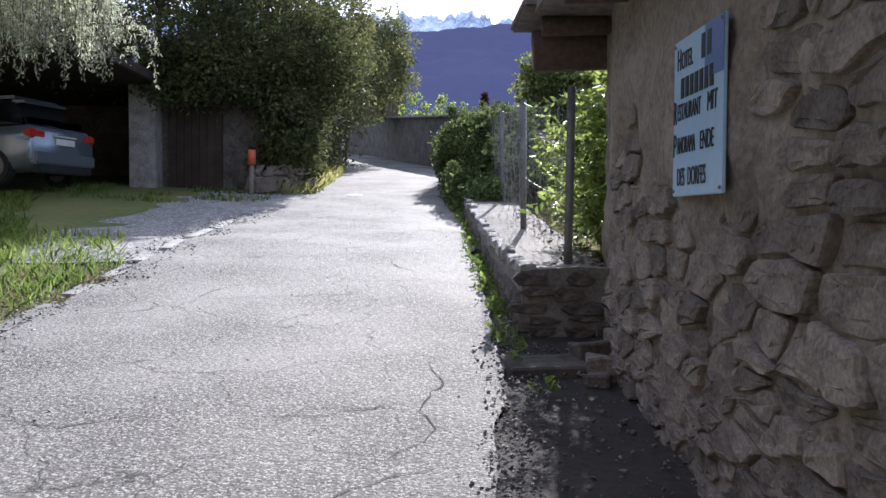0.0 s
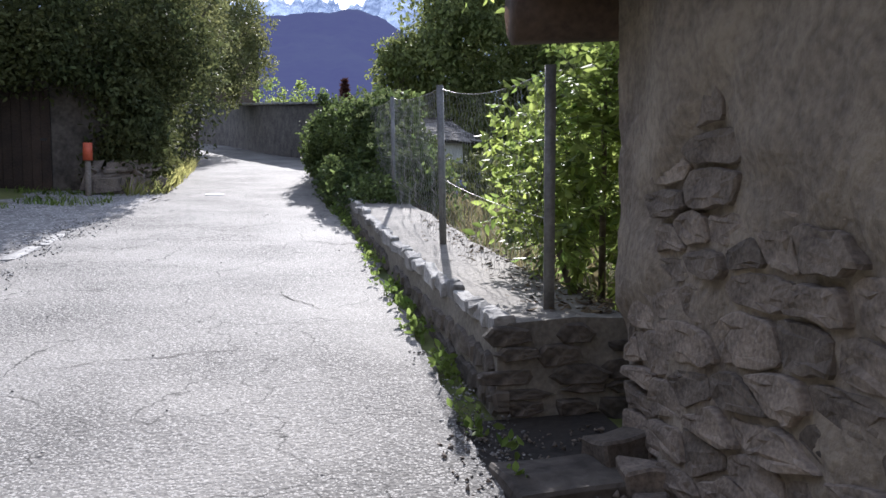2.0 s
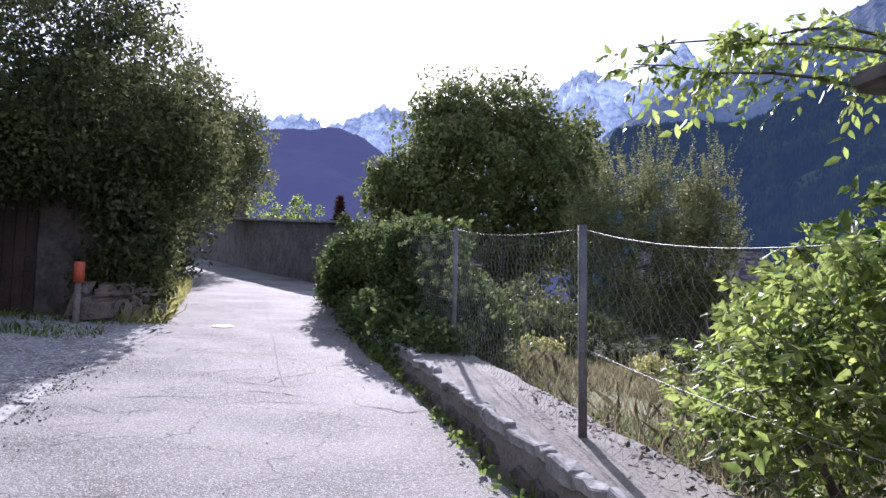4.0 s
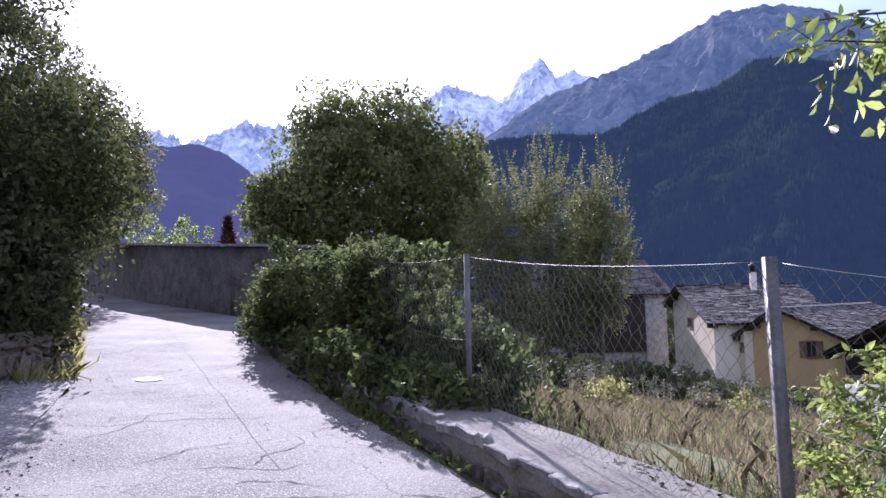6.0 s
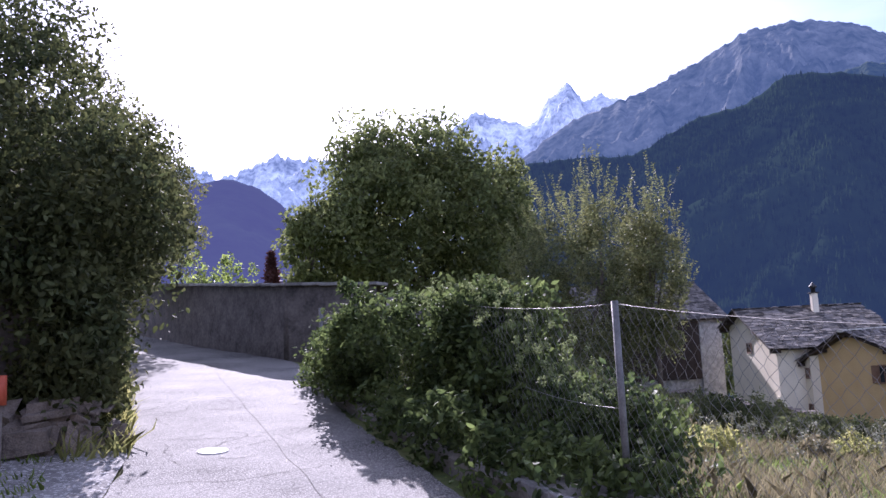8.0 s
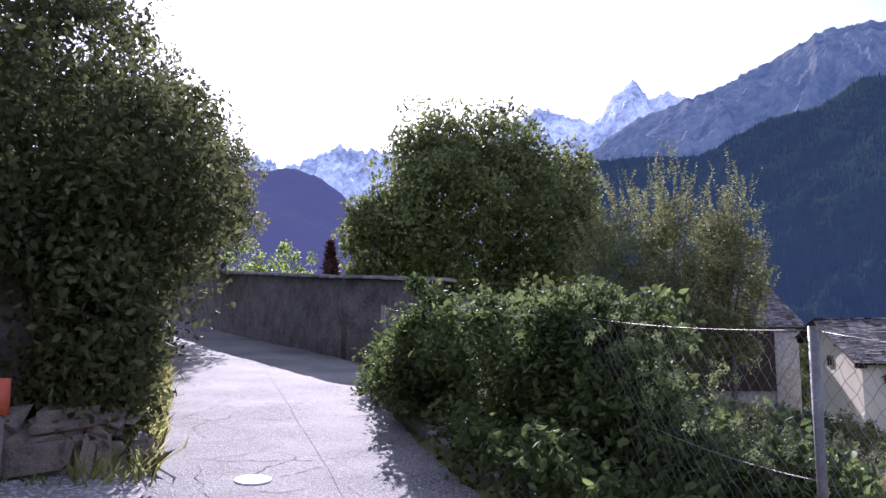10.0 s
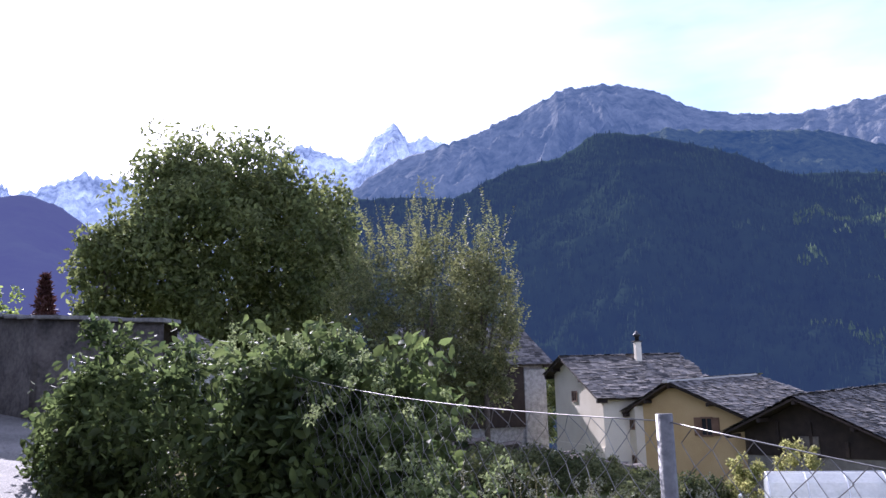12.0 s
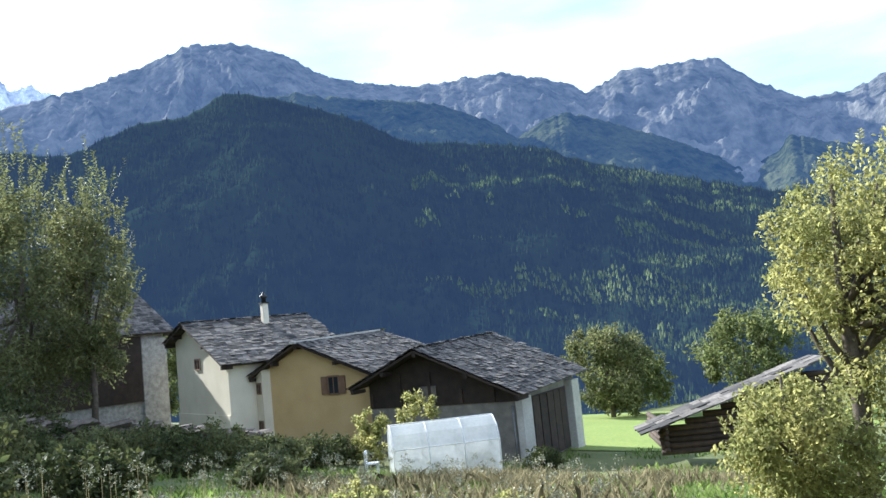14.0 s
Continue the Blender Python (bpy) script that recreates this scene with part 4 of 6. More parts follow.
loft([(0.0, 0.80, 0.38, 0.70, 0.98, 0.74), (0.12, 0.87, 0.28, 0.78, 1.05, 0.80), (0.6, 0.89, 0.22, 0.80, 1.02, 0.84), (2.4, 0.89, 0.22, 0.80, 1.0, 0.84), (3.3, 0.88, 0.24, 0.76, 0.92, 0.80), (3.9, 0.80, 0.30, 0.62, 0.78, 0.70)], M["car_paint"], "body", car)
loft([(0.22, 0.76, 0.95, 1.0, 1.06, 0.72), (0.55, 0.77, 0.95, 1.05, 1.46, 0.60), (1.1, 0.78, 0.95, 1.05, 1.54, 0.62), (1.9, 0.78, 0.95, 1.05, 1.50, 0.60), (2.75, 0.76, 0.93, 0.98, 1.02, 0.70)], M["black_plastic"], "cabin", car, "dark glazed cabin")
part("roof", boxed(-0.58, 0.58, 0.55, 1.95, 1.50, 1.555, 0.02), M["car_paint"], car)
part("spoiler", boxed(-0.56, 0.56, 0.36, 0.62, 1.43, 1.48, 0.015), M["car_paint"], car)
part("bumper", boxed(-0.8, 0.8, -0.05, 0.1, 0.36, 0.58, 0.03), M["car_paint"], car)
part("bumper_skirt", boxed(-0.72, 0.72, -0.03, 0.1, 0.22, 0.355, 0.02), M["black_plastic"], car)
part("number_plate", boxed(-0.25, 0.25, -0.025, 0.0, 0.72, 0.83, 0.004), M["white"], car)
part("chrome_strip", boxed(-0.3, 0.3, -0.03, 0.0, 0.86, 0.885, 0.004), M["cap"], car)
for s in (-1, 1):
    part("tail_light", boxed(*sorted((s * 0.5, s * 0.84)), -0.012, 0.2, 0.80, 0.96, 0.03), M["red_lens"], car)
for s in (-1, 1):
    for y in (0.7, 3.15):
        bm = bmesh.new()
        bmesh.ops.create_cone(bm, cap_ends=True, segments=24, radius1=0.32, radius2=0.32, depth=0.2)
        bmesh.ops.bevel(bm, geom=[e for e in bm.edges if e.calc_face_angle(0) > 0.9], offset=0.03, segments=2, affect='EDGES')
        wh = part("wheel", bm, M["rubber"], car)
        wh.matrix_basis = pose(s * 0.8, y, 0.32, 0, 90, 0)
        bm = bmesh.new()
        bmesh.ops.create_cone(bm, cap_ends=True, segments=20, radius1=0.2, radius2=0.17, depth=0.21)
        part("rim", bm, M["steel"], wh)

marker = thing("marker_post", -2.93, 19.05, hgt(-2.93, 19.05), "weathered wooden marker post with an orange painted top", "post")
part("stake", tube(bmesh.new(), [(0, 0, -0.2), (0.01, 0, 0.62)], [0.05, 0.045], 8), M["log"], marker)
part("orange_top", tube(bmesh.new(), [(0.01, 0, 0.60), (0.015, 0, 0.88)], [0.075, 0.07], 10), M["orange"], marker)
trough = thing("stone_trough", -2.35, 19.6, hgt(-2.35, 19.6), "mossy rough stone blocks stacked against the overgrown wall", "stones")
for k, (x, y, z, w, d, h) in enumerate(((-0.35, 0, 0, 0.55, 0.45, 0.36), (0.12, 0.05, 0, 0.45, 0.4, 0.4), (0.46, 0.12, 0, 0.36, 0.4, 0.26), (-0.15, 0.08, 0.34, 0.62, 0.38, 0.2), (-0.6, 0.2, 0.1, 0.36, 0.4, 0.42), (0.2, 0.18, 0.34, 0.34, 0.3, 0.16))):
    bm = boxed(x - w / 2, x + w / 2, y - d / 2, y + d / 2, z - 0.05, z + h, 0.09)
    for q in bm.verts:
        q.co += Vector((1, 1, 1)) * 0.12 * noise.noise(q.co * 4 + Vector((k, 0, 0)))
    part("block", bm, M["stone"], trough)


def leafy_mass(name, boxes, leaf, leaf_mat, seed, label, category, clump_r, per, stems=(), extra=None):
    """Foliage that fills the ellipsoids given (centre, half size, clumps)."""
    rng = np.random.default_rng(seed)
    c0 = boxes[0][0]
    t = thing(name, c0[0], c0[1], hgt(c0[0], c0[1]), label, category)
    cents = np.concatenate([crown_centres(rng, c, s, n, 0.35) for c, s, n in boxes])
    cents = cents[cents[:, 2] > ground_z(cents[:, 0], cents[:, 1]) + 0.1]
    if extra:
        cents = cents[extra(cents)]
    pts = clump_points(rng, cents, rng.uniform(0.6, 1.3, len(cents)) * clump_r, per)
    v, f = leaf_arrays(pts, leaf, rng)
    loc(arrays("foliage", v, f, leaf_mat), t)
    for s in stems:
        loc(part("stem", tube(bmesh.new(), s[0], s[1], 7), M["bark"]), t)
    return t


HEDGE = [((-3.4, 22.4, 5.9), (1.7, 3.0, 2.6), 170), ((-2.85, 23.4, 4.2), (0.7, 3.6, 1.6), 130), ((-5.6, 21.9, 6.7), (2.6, 2.6, 1.6), 130),
         ((-3.1, 27.4, 5.9), (1.4, 2.8, 2.3), 110), ((-2.6, 20.35, 4.1), (0.5, 0.6, 1.6), 90), ((-7.5, 19.0, 6.1), (3.2, 2.4, 0.75), 90), ((-2.3, 20.3, 3.95), (0.32, 1.0, 0.95), 60), ((-4.4, 21.3, 7.7), (1.4, 1.6, 1.0), 50), ((-4.0, 20.1, 5.4), (1.5, 0.7, 0.8), 110), ((-2.05, 21.4, 5.75), (0.8, 1.6, 1.15), 90)]
leafy_mass("hedge", HEDGE, 0.10, M["leaf_hedge"], 11, "tall dark overgrown hedge hanging over a stone wall", "hedge", 0.42, 95,
           stems=[([(-3.3, 21.8, 2.8), (-3.4, 21.9, 4.5), (-3.8, 21.6, 7.0)], [0.16, 0.12, 0.05]), ([(-3.0, 25.0, 3.2), (-3.1, 25.3, 4.6), (-3.0, 26.0, 6.6)], [0.14, 0.1, 0.04]), ([(-5.5, 21.9, 2.8), (-5.5, 21.5, 5), (-5.2, 21, 7.2)], [0.14, 0.1, 0.04])],
           extra=lambda c: ~((c[:, 0] < -3.0) & (c[:, 1] < 23.6) & (c[:, 2] < 5.0)))
wall_w = thing("wall_west", -2.6, 20.5, 2.7, "old stone boundary wall under the hedge", "wall", kind="structure")
loc(part("core", boxed(-2.9, -2.45, 20.72, 33, 2.4, 5.2, 0.03), M["stone"]), wall_w)

# young trees above the hedge, lit from behind
tree("garden_tree", (-3.1, 28.6, hgt(-3.1, 28.6)), 4.8, (0.15, 0, 3.6), (1.9, 3.0, 3.1), 160, 95, 0.11, M["leaf_willow"], 31, "small broad-leaved tree with backlit yellow-green leaves", trunk_r=0.1, clump_r=0.4)
tree("garden_tree", (-3.9, 24.0, hgt(-3.9, 24.0)), 5.6, (0.2, 0, 4.9), (1.9, 1.8, 1.7), 70, 90, 0.10, M["leaf_hedge"], 32, "dense dark tree rising above the hedge", trunk_r=0.14, clump_r=0.4)

tree("lane_tree", (-2.75, 35.0, hgt(-2.75, 35.0)), 5.2, (1.05, 0, 3.7), (1.75, 2.0, 2.2), 150, 90, 0.12, M["leaf_willow"], 33, "broad-leaved tree leaning over the lane with backlit leaves", trunk_r=0.13, clump_r=0.42, lean=(0.7, 0))

# drooping pale branch above the carport
rng = np.random.default_rng(40)
droop = thing("drooping_shrub", -5.0, 14.6, 5.3, "pale feathery drooping shrub hanging over the carport roof", "shrub")
vs, fs, bmt = [], [], bmesh.new()
off = 0
for k in range(520):
    a = Vector((rng.uniform(-8.2, -4.1), rng.uniform(13.6, 15.9), 5.3 + rng.uniform(0.0, 0.7)))
    b = a + Vector((rng.uniform(-0.1, 0.6), rng.uniform(-0.7, -0.1), rng.uniform(-0.2, 0.15)))
    c = b + Vector((rng.uniform(-0.1, 0.2), rng.uniform(-0.3, 0.0), rng.uniform(-0.95, -0.25)))
    tube(bmt, [a, b, c], [0.008, 0.006, 0.003], 4)
    ts = rng.uniform(0, 1, 90)[:, None]
    A, B, C = np.array(a), np.array(b), np.array(c)
    pts = (1 - ts) ** 2 * A + 2 * ts * (1 - ts) * B + ts ** 2 * C + rng.normal(size=(90, 3)) * 0.025
    v, f = leaf_arrays(pts, 0.065, rng, 1.2, 0.22)
    vs.append(v)
    fs.append(f + off)
    off += len(v)
loc(tagged(part("twig_tangle", bmt, M["bark"]), kind="stuff"), droop)
loc(arrays("foliage", np.concatenate(vs), np.concatenate(fs), M["leaf_pale"]), droop)


# ---- ivy on the fence, bush, weeds ----
IVY = [((1.75, 18.5, 3.75), (0.45, 2.0, 0.9), 120), ((1.95, 16.9, 3.35), (0.4, 1.2, 0.85), 75), ((1.1, 21.2, 3.9), (0.45, 1.2, 0.7), 55), ((1.15, 23.2, 3.8), (0.5, 1.2, 0.55), 40), ((1.95, 18.4, 3.6), (0.5, 1.8, 0.8), 60),
       ((1.95, 15.8, 3.0), (0.3, 0.6, 0.5), 26), ((1.3, 19.9, 3.7), (0.5, 1.2, 0.9), 60), ((1.35, 15.7, 2.95), (0.4, 0.7, 0.2), 26), ((1.05, 18.0, 3.1), (0.3, 2.6, 0.4), 50), ((1.6, 18.25, 3.8), (0.2, 0.5, 0.55), 40), ((1.4, 18.3, 4.1), (0.12, 0.25, 0.4), 26)]
leafy_mass("ivy", IVY, 0.085, M["leaf_ivy"], 12, "dense dark ivy overgrowing the chain-link fence", "ivy", 0.24, 90,
           stems=[([(1.5, 19.3, 2.7), (1.55, 19.3, 3.4), (1.5, 19.2, 4.0)], [0.05, 0.04, 0.02])],
           extra=lambda c: ~((c[:, 1] < 17.2) & (c[:, 2] > 3.45)))
leafy_mass("ivy_column", [((0.98, 20.9, 4.05), (0.3, 0.3, 0.9), 40)], 0.07, M["leaf_ivy"], 13, "dark clipped column of ivy beside the fence", "ivy", 0.16, 150)
rng = np.random.default_rng(14)
hy = rng.uniform(15.6, 20.2, 190)
hx = 1.62 + rng.normal(size=190) * 0.2
hz = np.interp(hy, [15.2, 16, 17, 18, 20.2], [3.25, 3.6, 4.1, 4.5, 4.55]) + rng.normal(size=190) * 0.09
pts = clump_points(rng, np.stack([hx, hy, hz], axis=1), rng.uniform(0.028, 0.045, 190), 40)
v, f = leaf_arrays(pts, 0.022, rng)
tagged(arrays("ivy_blossom", v, f, M["umbel"]), "round pale green ivy flower heads above the fence", "blossom", kind="stuff")

rng = np.random.default_rng(15)
bush = thing("bush", 1.85, 9.4, hgt(1.85, 9.4), "leafy backlit green bush growing through the fence", "bush")
heart = np.array([2.0, 9.9, 2.3])
cents = np.concatenate([crown_centres(rng, c, q, n, 0.15) for c, q, n in (((1.85, 9.4, 2.95), (0.5, 0.85, 0.68), 420), ((2.0, 8.95, 3.45), (0.5, 0.6, 0.42), 210), ((1.85, 10.1, 2.8), (0.3, 0.45, 0.45), 150), ((2.75, 11.8, 2.75), (0.42, 0.8, 0.55), 190), ((2.45, 10.4, 3.2), (0.4, 0.7, 0.4), 200))])
out = unit(cents - heart) + np.array([-0.25, -0.1, 0.35]) + rng.normal(size=cents.shape) * 0.55
lv, lf, tv, tf = sprays(rng, cents, out, 0.30, 13, 0.072, 0.42, 0.4)
loc(arrays("foliage", lv, lf, M["leaf_bush"]), bush)
loc(tagged(arrays("twig_tangle", tv, tf, M["bark"]), kind="stuff"), bush)
for q in ([(1.75, 9.2, 1.9), (1.8, 9.3, 2.6), (1.7, 9.0, 3.5)], [(1.8, 9.5, 1.9), (1.7, 9.8, 2.6), (1.6, 10.3, 3.0)], [(1.85, 9.1, 1.9), (2.0, 8.9, 2.8), (1.9, 8.6, 3.7)], [(2.2, 11.0, 1.7), (2.3, 11.3, 2.4), (2.5, 11.9, 3.1)]):
    loc(part("stem", tube(bmesh.new(), q, [0.028, 0.02, 0.008], 7), M["bark"]), bush)
# overhanging branch
rng = np.random.default_rng(16)
branch = thing("overhanging_branch", 2.6, 10.6, hgt(2.6, 10.6), "slender fruit tree with long overhanging leafy branches", "tree")
bm = bmesh.new()
tube(bm, [(3.6, 9.9, 1.2), (3.65, 9.9, 2.8), (3.5, 10.0, 4.15), (3.3, 10.1, 4.9)], [0.07, 0.055, 0.04, 0.02], 8)
arms = [[(3.5, 10.0, 4.15), (2.4, 10.8, 4.75), (1.55, 11.3, 4.75)], [(3.5, 10.0, 4.3), (2.4, 10.9, 5.05), (1.7, 11.5, 4.95)], [(3.4, 10.1, 4.6), (2.8, 11.0, 5.15), (2.3, 11.7, 5.1)]]
lv = []
for a in arms:
    P = [np.array(p) for p in a]
    bend = [(1 - u) ** 2 * P[0] + 2 * u * (1 - u) * P[1] + u * u * P[2] + rng.normal(size=3) * 0.02 for u in np.linspace(0, 1, 9)]
    tube(bm, bend, [0.016 - 0.0015 * k for k in range(9)], 6)
    ts = rng.uniform(0.3, 1, 30)[:, None]
    lv.append((1 - ts) ** 2 * P[0] + 2 * ts * (1 - ts) * P[1] + ts ** 2 * P[2] + rng.normal(size=(len(ts), 3)) * 0.03)
loc(part("trunk", bm, M["bark"]), branch)
lv = np.concatenate(lv)
v, f, tv, tf = sprays(rng, lv, rng.normal(size=lv.shape) + np.array([-0.6, 0.5, -0.1]), 0.26, 9, 0.085, 0.42, 0.6)
loc(arrays("leaves", v, f, M["leaf_bush"]), branch)
loc(tagged(arrays("twig_tangle", tv, tf, M["bark"]), kind="stuff"), branch)


def tufts(name, n, xr, yr, length, mat, seed, label, keep=None, spread_=0.35, width=0.006, zf=None):
    """Grass blades as thin bent strips, one object of stuff."""
    rng = np.random.default_rng(seed)
    x, y = rng.uniform(*xr, n), rng.uniform(*yr, n)
    if keep is not None:
        k = keep(x, y)
        x, y = x[k], y[k]
        n = len(x)
    base = np.stack([x, y, (zf or ground_z)(x, y) - 0.02], axis=1)
    L = length * rng.uniform(0.4, 1.25, n)[:, None]
    d = np.concatenate([rng.normal(size=(n, 2)) * spread_, np.ones((n, 1))], axis=1)
    s = rng.normal(size=(n, 2))
    s = np.concatenate([s / np.linalg.norm(s, axis=1)[:, None], np.zeros((n, 1))], axis=1) * width * (0.5 + L / length)
    bend = np.concatenate([rng.normal(size=(n, 2)) * 0.25, -0.1 * np.ones((n, 1))], axis=1) * L
    mid, tip = base + d * L * 0.55, base + d * L + bend
    v = np.stack([base - s, base + s, mid + s * 0.8, tip, mid - s * 0.8], axis=1).reshape(-1, 3)
    f = np.arange(5 * n).reshape(n, 5)
    return tagged(arrays(name, v, f, mat), label, "grass", kind="stuff")


def clumpy(seed, scale, cut):
    return lambda x, y: np.array([noise.noise(Vector((a * scale, b * scale, seed))) > cut for a, b in zip(x, y)])


tufts("dry_grass", 60000, (1.72, 14), (8.6, 27), 0.3, M["dry"], 51, "tall dry straw-coloured grass on the slope", clumpy(1, 0.5, -0.35), width=0.004)
tufts("meadow_grass", 38000, (1.8, 22), (9, 32), 0.22, M["grass"], 52, "green meadow grass and weeds on the slope", clumpy(5, 0.4, -0.1), width=0.005)
tufts("far_grass", 16000, (12, 38), (16, 46), 0.22, M["grass"], 53, "rough green grass around the garden plots", clumpy(8, 0.2, -0.05), width=0.02)
tufts("dry_weeds", 7000, (14, 25), (20, 29), 0.5, M["dry"], 59, "tall dry beige weeds below the greenhouse", clumpy(9, 0.45, -0.05), width=0.012)
tufts("verge_grass", 9000, (-7.2, -2.5), (6.5, 13.2), 0.16, M["grass"], 54, "bright green grass verge beside the lane", lambda x, y: x < edge(LEFT, y) - 0.12 - 0.35 * np.maximum(0, y - 11.0), width=0.006)
tufts("dry_verge", 2600, (-3.3, -2.35), (5, 11), 0.10, M["dry"], 55, "dry brown grass along the lane edge", lambda x, y: (x < edge(LEFT, y) + 0.02), 0.7, 0.005)
tufts("shade_grass", 24000, (-12, -3.6), (10.8, 17.5), 0.15, M["grass"], 60, "short shaded grass before the carport", lambda x, y: clumpy(4, 0.7, -0.3)(x, y) & (x < -3.4 - 0.45 * (y - 11) * (y > 11)))
tufts("carport_weeds", 2500, (-6.5, -2.4), (17.2, 20.0), 0.13, M["grass"], 56, "sparse weeds on the gravel before the garage", clumpy(3, 0.9, 0.0))
tufts("hedge_foot_grass", 1500, (-2.4, -1.75), (19, 28), 0.28, M["leaf_yellow"], 57, "yellowish weeds along the foot of the hedge", lambda x, y: x < edge(LEFT, y) + 0.08, 0.5, 0.01, zf=lambda x, y: road_z(y))
# broad-leaved weeds along the planter wall
rng = np.random.default_rng(58)
wy = 7.0 + 10 * rng.uniform(0, 1, 80) ** 0.8
wc = np.stack([0.83 + rng.normal(size=80) * 0.035 + 0.02 * (wy > 14), wy, road_z(wy) + 0.04], axis=1)
pts = clump_points(rng, wc, rng.uniform(0.03, 0.09, 80), 9)
pts[:, 2] = np.maximum(pts[:, 2], road_z(pts[:, 1]) + 0.015)
v, f = leaf_arrays(pts, 0.055, rng, -0.4, 0.5)
tagged(arrays("wall_weeds", v, f, M["grass"]), "green broad-leaved weeds along the foot of the low wall", "weeds", kind="stuff")


# ---- back wall across the lane's bend ----
BW = [(3.1, 26.9), (1.5, 28.5), (-0.15, 33.5), (-1.75, 40.0), (-4.3, 46.5)]
back = thing("wall_north", 1.5, 28.5, 4.0, "high rubble boundary wall along the bend with flat capping stones", "wall", kind="structure")
bm, capb = bmesh.new(), bmesh.new()
crng = random.Random(70)
for (x0, y0), (x1, y1) in zip(BW, BW[1:]):
    a, b = Vector((x0, y0, 0)), Vector((x1, y1, 0))
    n = max(2, int((b - a).length / 0.45))
    nrm = (b - a).normalized().cross(Vector((0, 0, 1)))
    for k in range(n):
        p, q = a.lerp(b, k / n), a.lerp(b, (k + 1) / n)
        vs = []
        for e in (p, q):
            for s in (-0.2, 0.2):
                for z in (road_z(e.y) - 0.4, road_z(e.y) + 1.62):
                    vs.append(bm.verts.new((e.x + nrm.x * s, e.y + nrm.y * s, z + 0.03 * noise.noise(Vector((e.x * 3, e.y * 3, 0))))))
        for ix in ((0, 4, 5, 1), (2, 3, 7, 6), (1, 5, 7, 3)):
            bm.faces.new([vs[i] for i in ix])
        m = (p + q) / 2
        ang = math.degrees(math.atan2(b.y - a.y, b.x - a.x))
        box(capb, -0.25, 0.25, -0.27, 0.27, 0, 0.05 + crng.uniform(0, 0.02), 0.01, Matrix.Translation((m.x, m.y, road_z(m.y) + 1.61)) @ pose(0, 0, 0, crng.uniform(-2, 2), -3, ang))
bmesh.ops.remove_doubles(bm, verts=bm.verts, dist=0.001)
for x, y in BW[1:-1]:
    tube(bm, [(x, y, road_z(y) - 0.4), (x, y, road_z(y) + 1.61)], 0.205, 16)
# darker rubble colour stands for the wall's shaded side
loc(part("rubble", bm, M["shaded_rubble"]), back)
loc(part("capping", capb, M["grey_stone"]), back)

shrub("garden_shrub", (0.8, 40.0, hgt(0.8, 40.0)), (1.9, 1.0, 1.45), 40, 60, 0.13, M["leaf_bush"], 61, "light green shrub showing above the boundary wall", 0.3)
con = thing("red_conifer", 3.3, 43.5, hgt(3.3, 43.5) + 0.3, "narrow dark reddish conifer behind the wall", "tree")
rng = np.random.default_rng(62)
h = rng.uniform(0, 1, 2600)
a = rng.uniform(0, 2 * math.pi, 2600)
r = (1 - h) * 0.9 * rng.uniform(0.5, 1, 2600)
v, f = leaf_arrays(np.stack([r * np.cos(a), r * np.sin(a), 0.3 + h * 3.4], axis=1), 0.22, rng, -0.4, 0.3)
arrays("crown", v, f, M["leaf_red"], con)
part("trunk", tube(bmesh.new(), [(0, 0, -0.2), (0, 0, 3.0)], [0.1, 0.03], 7), M["bark"], con)


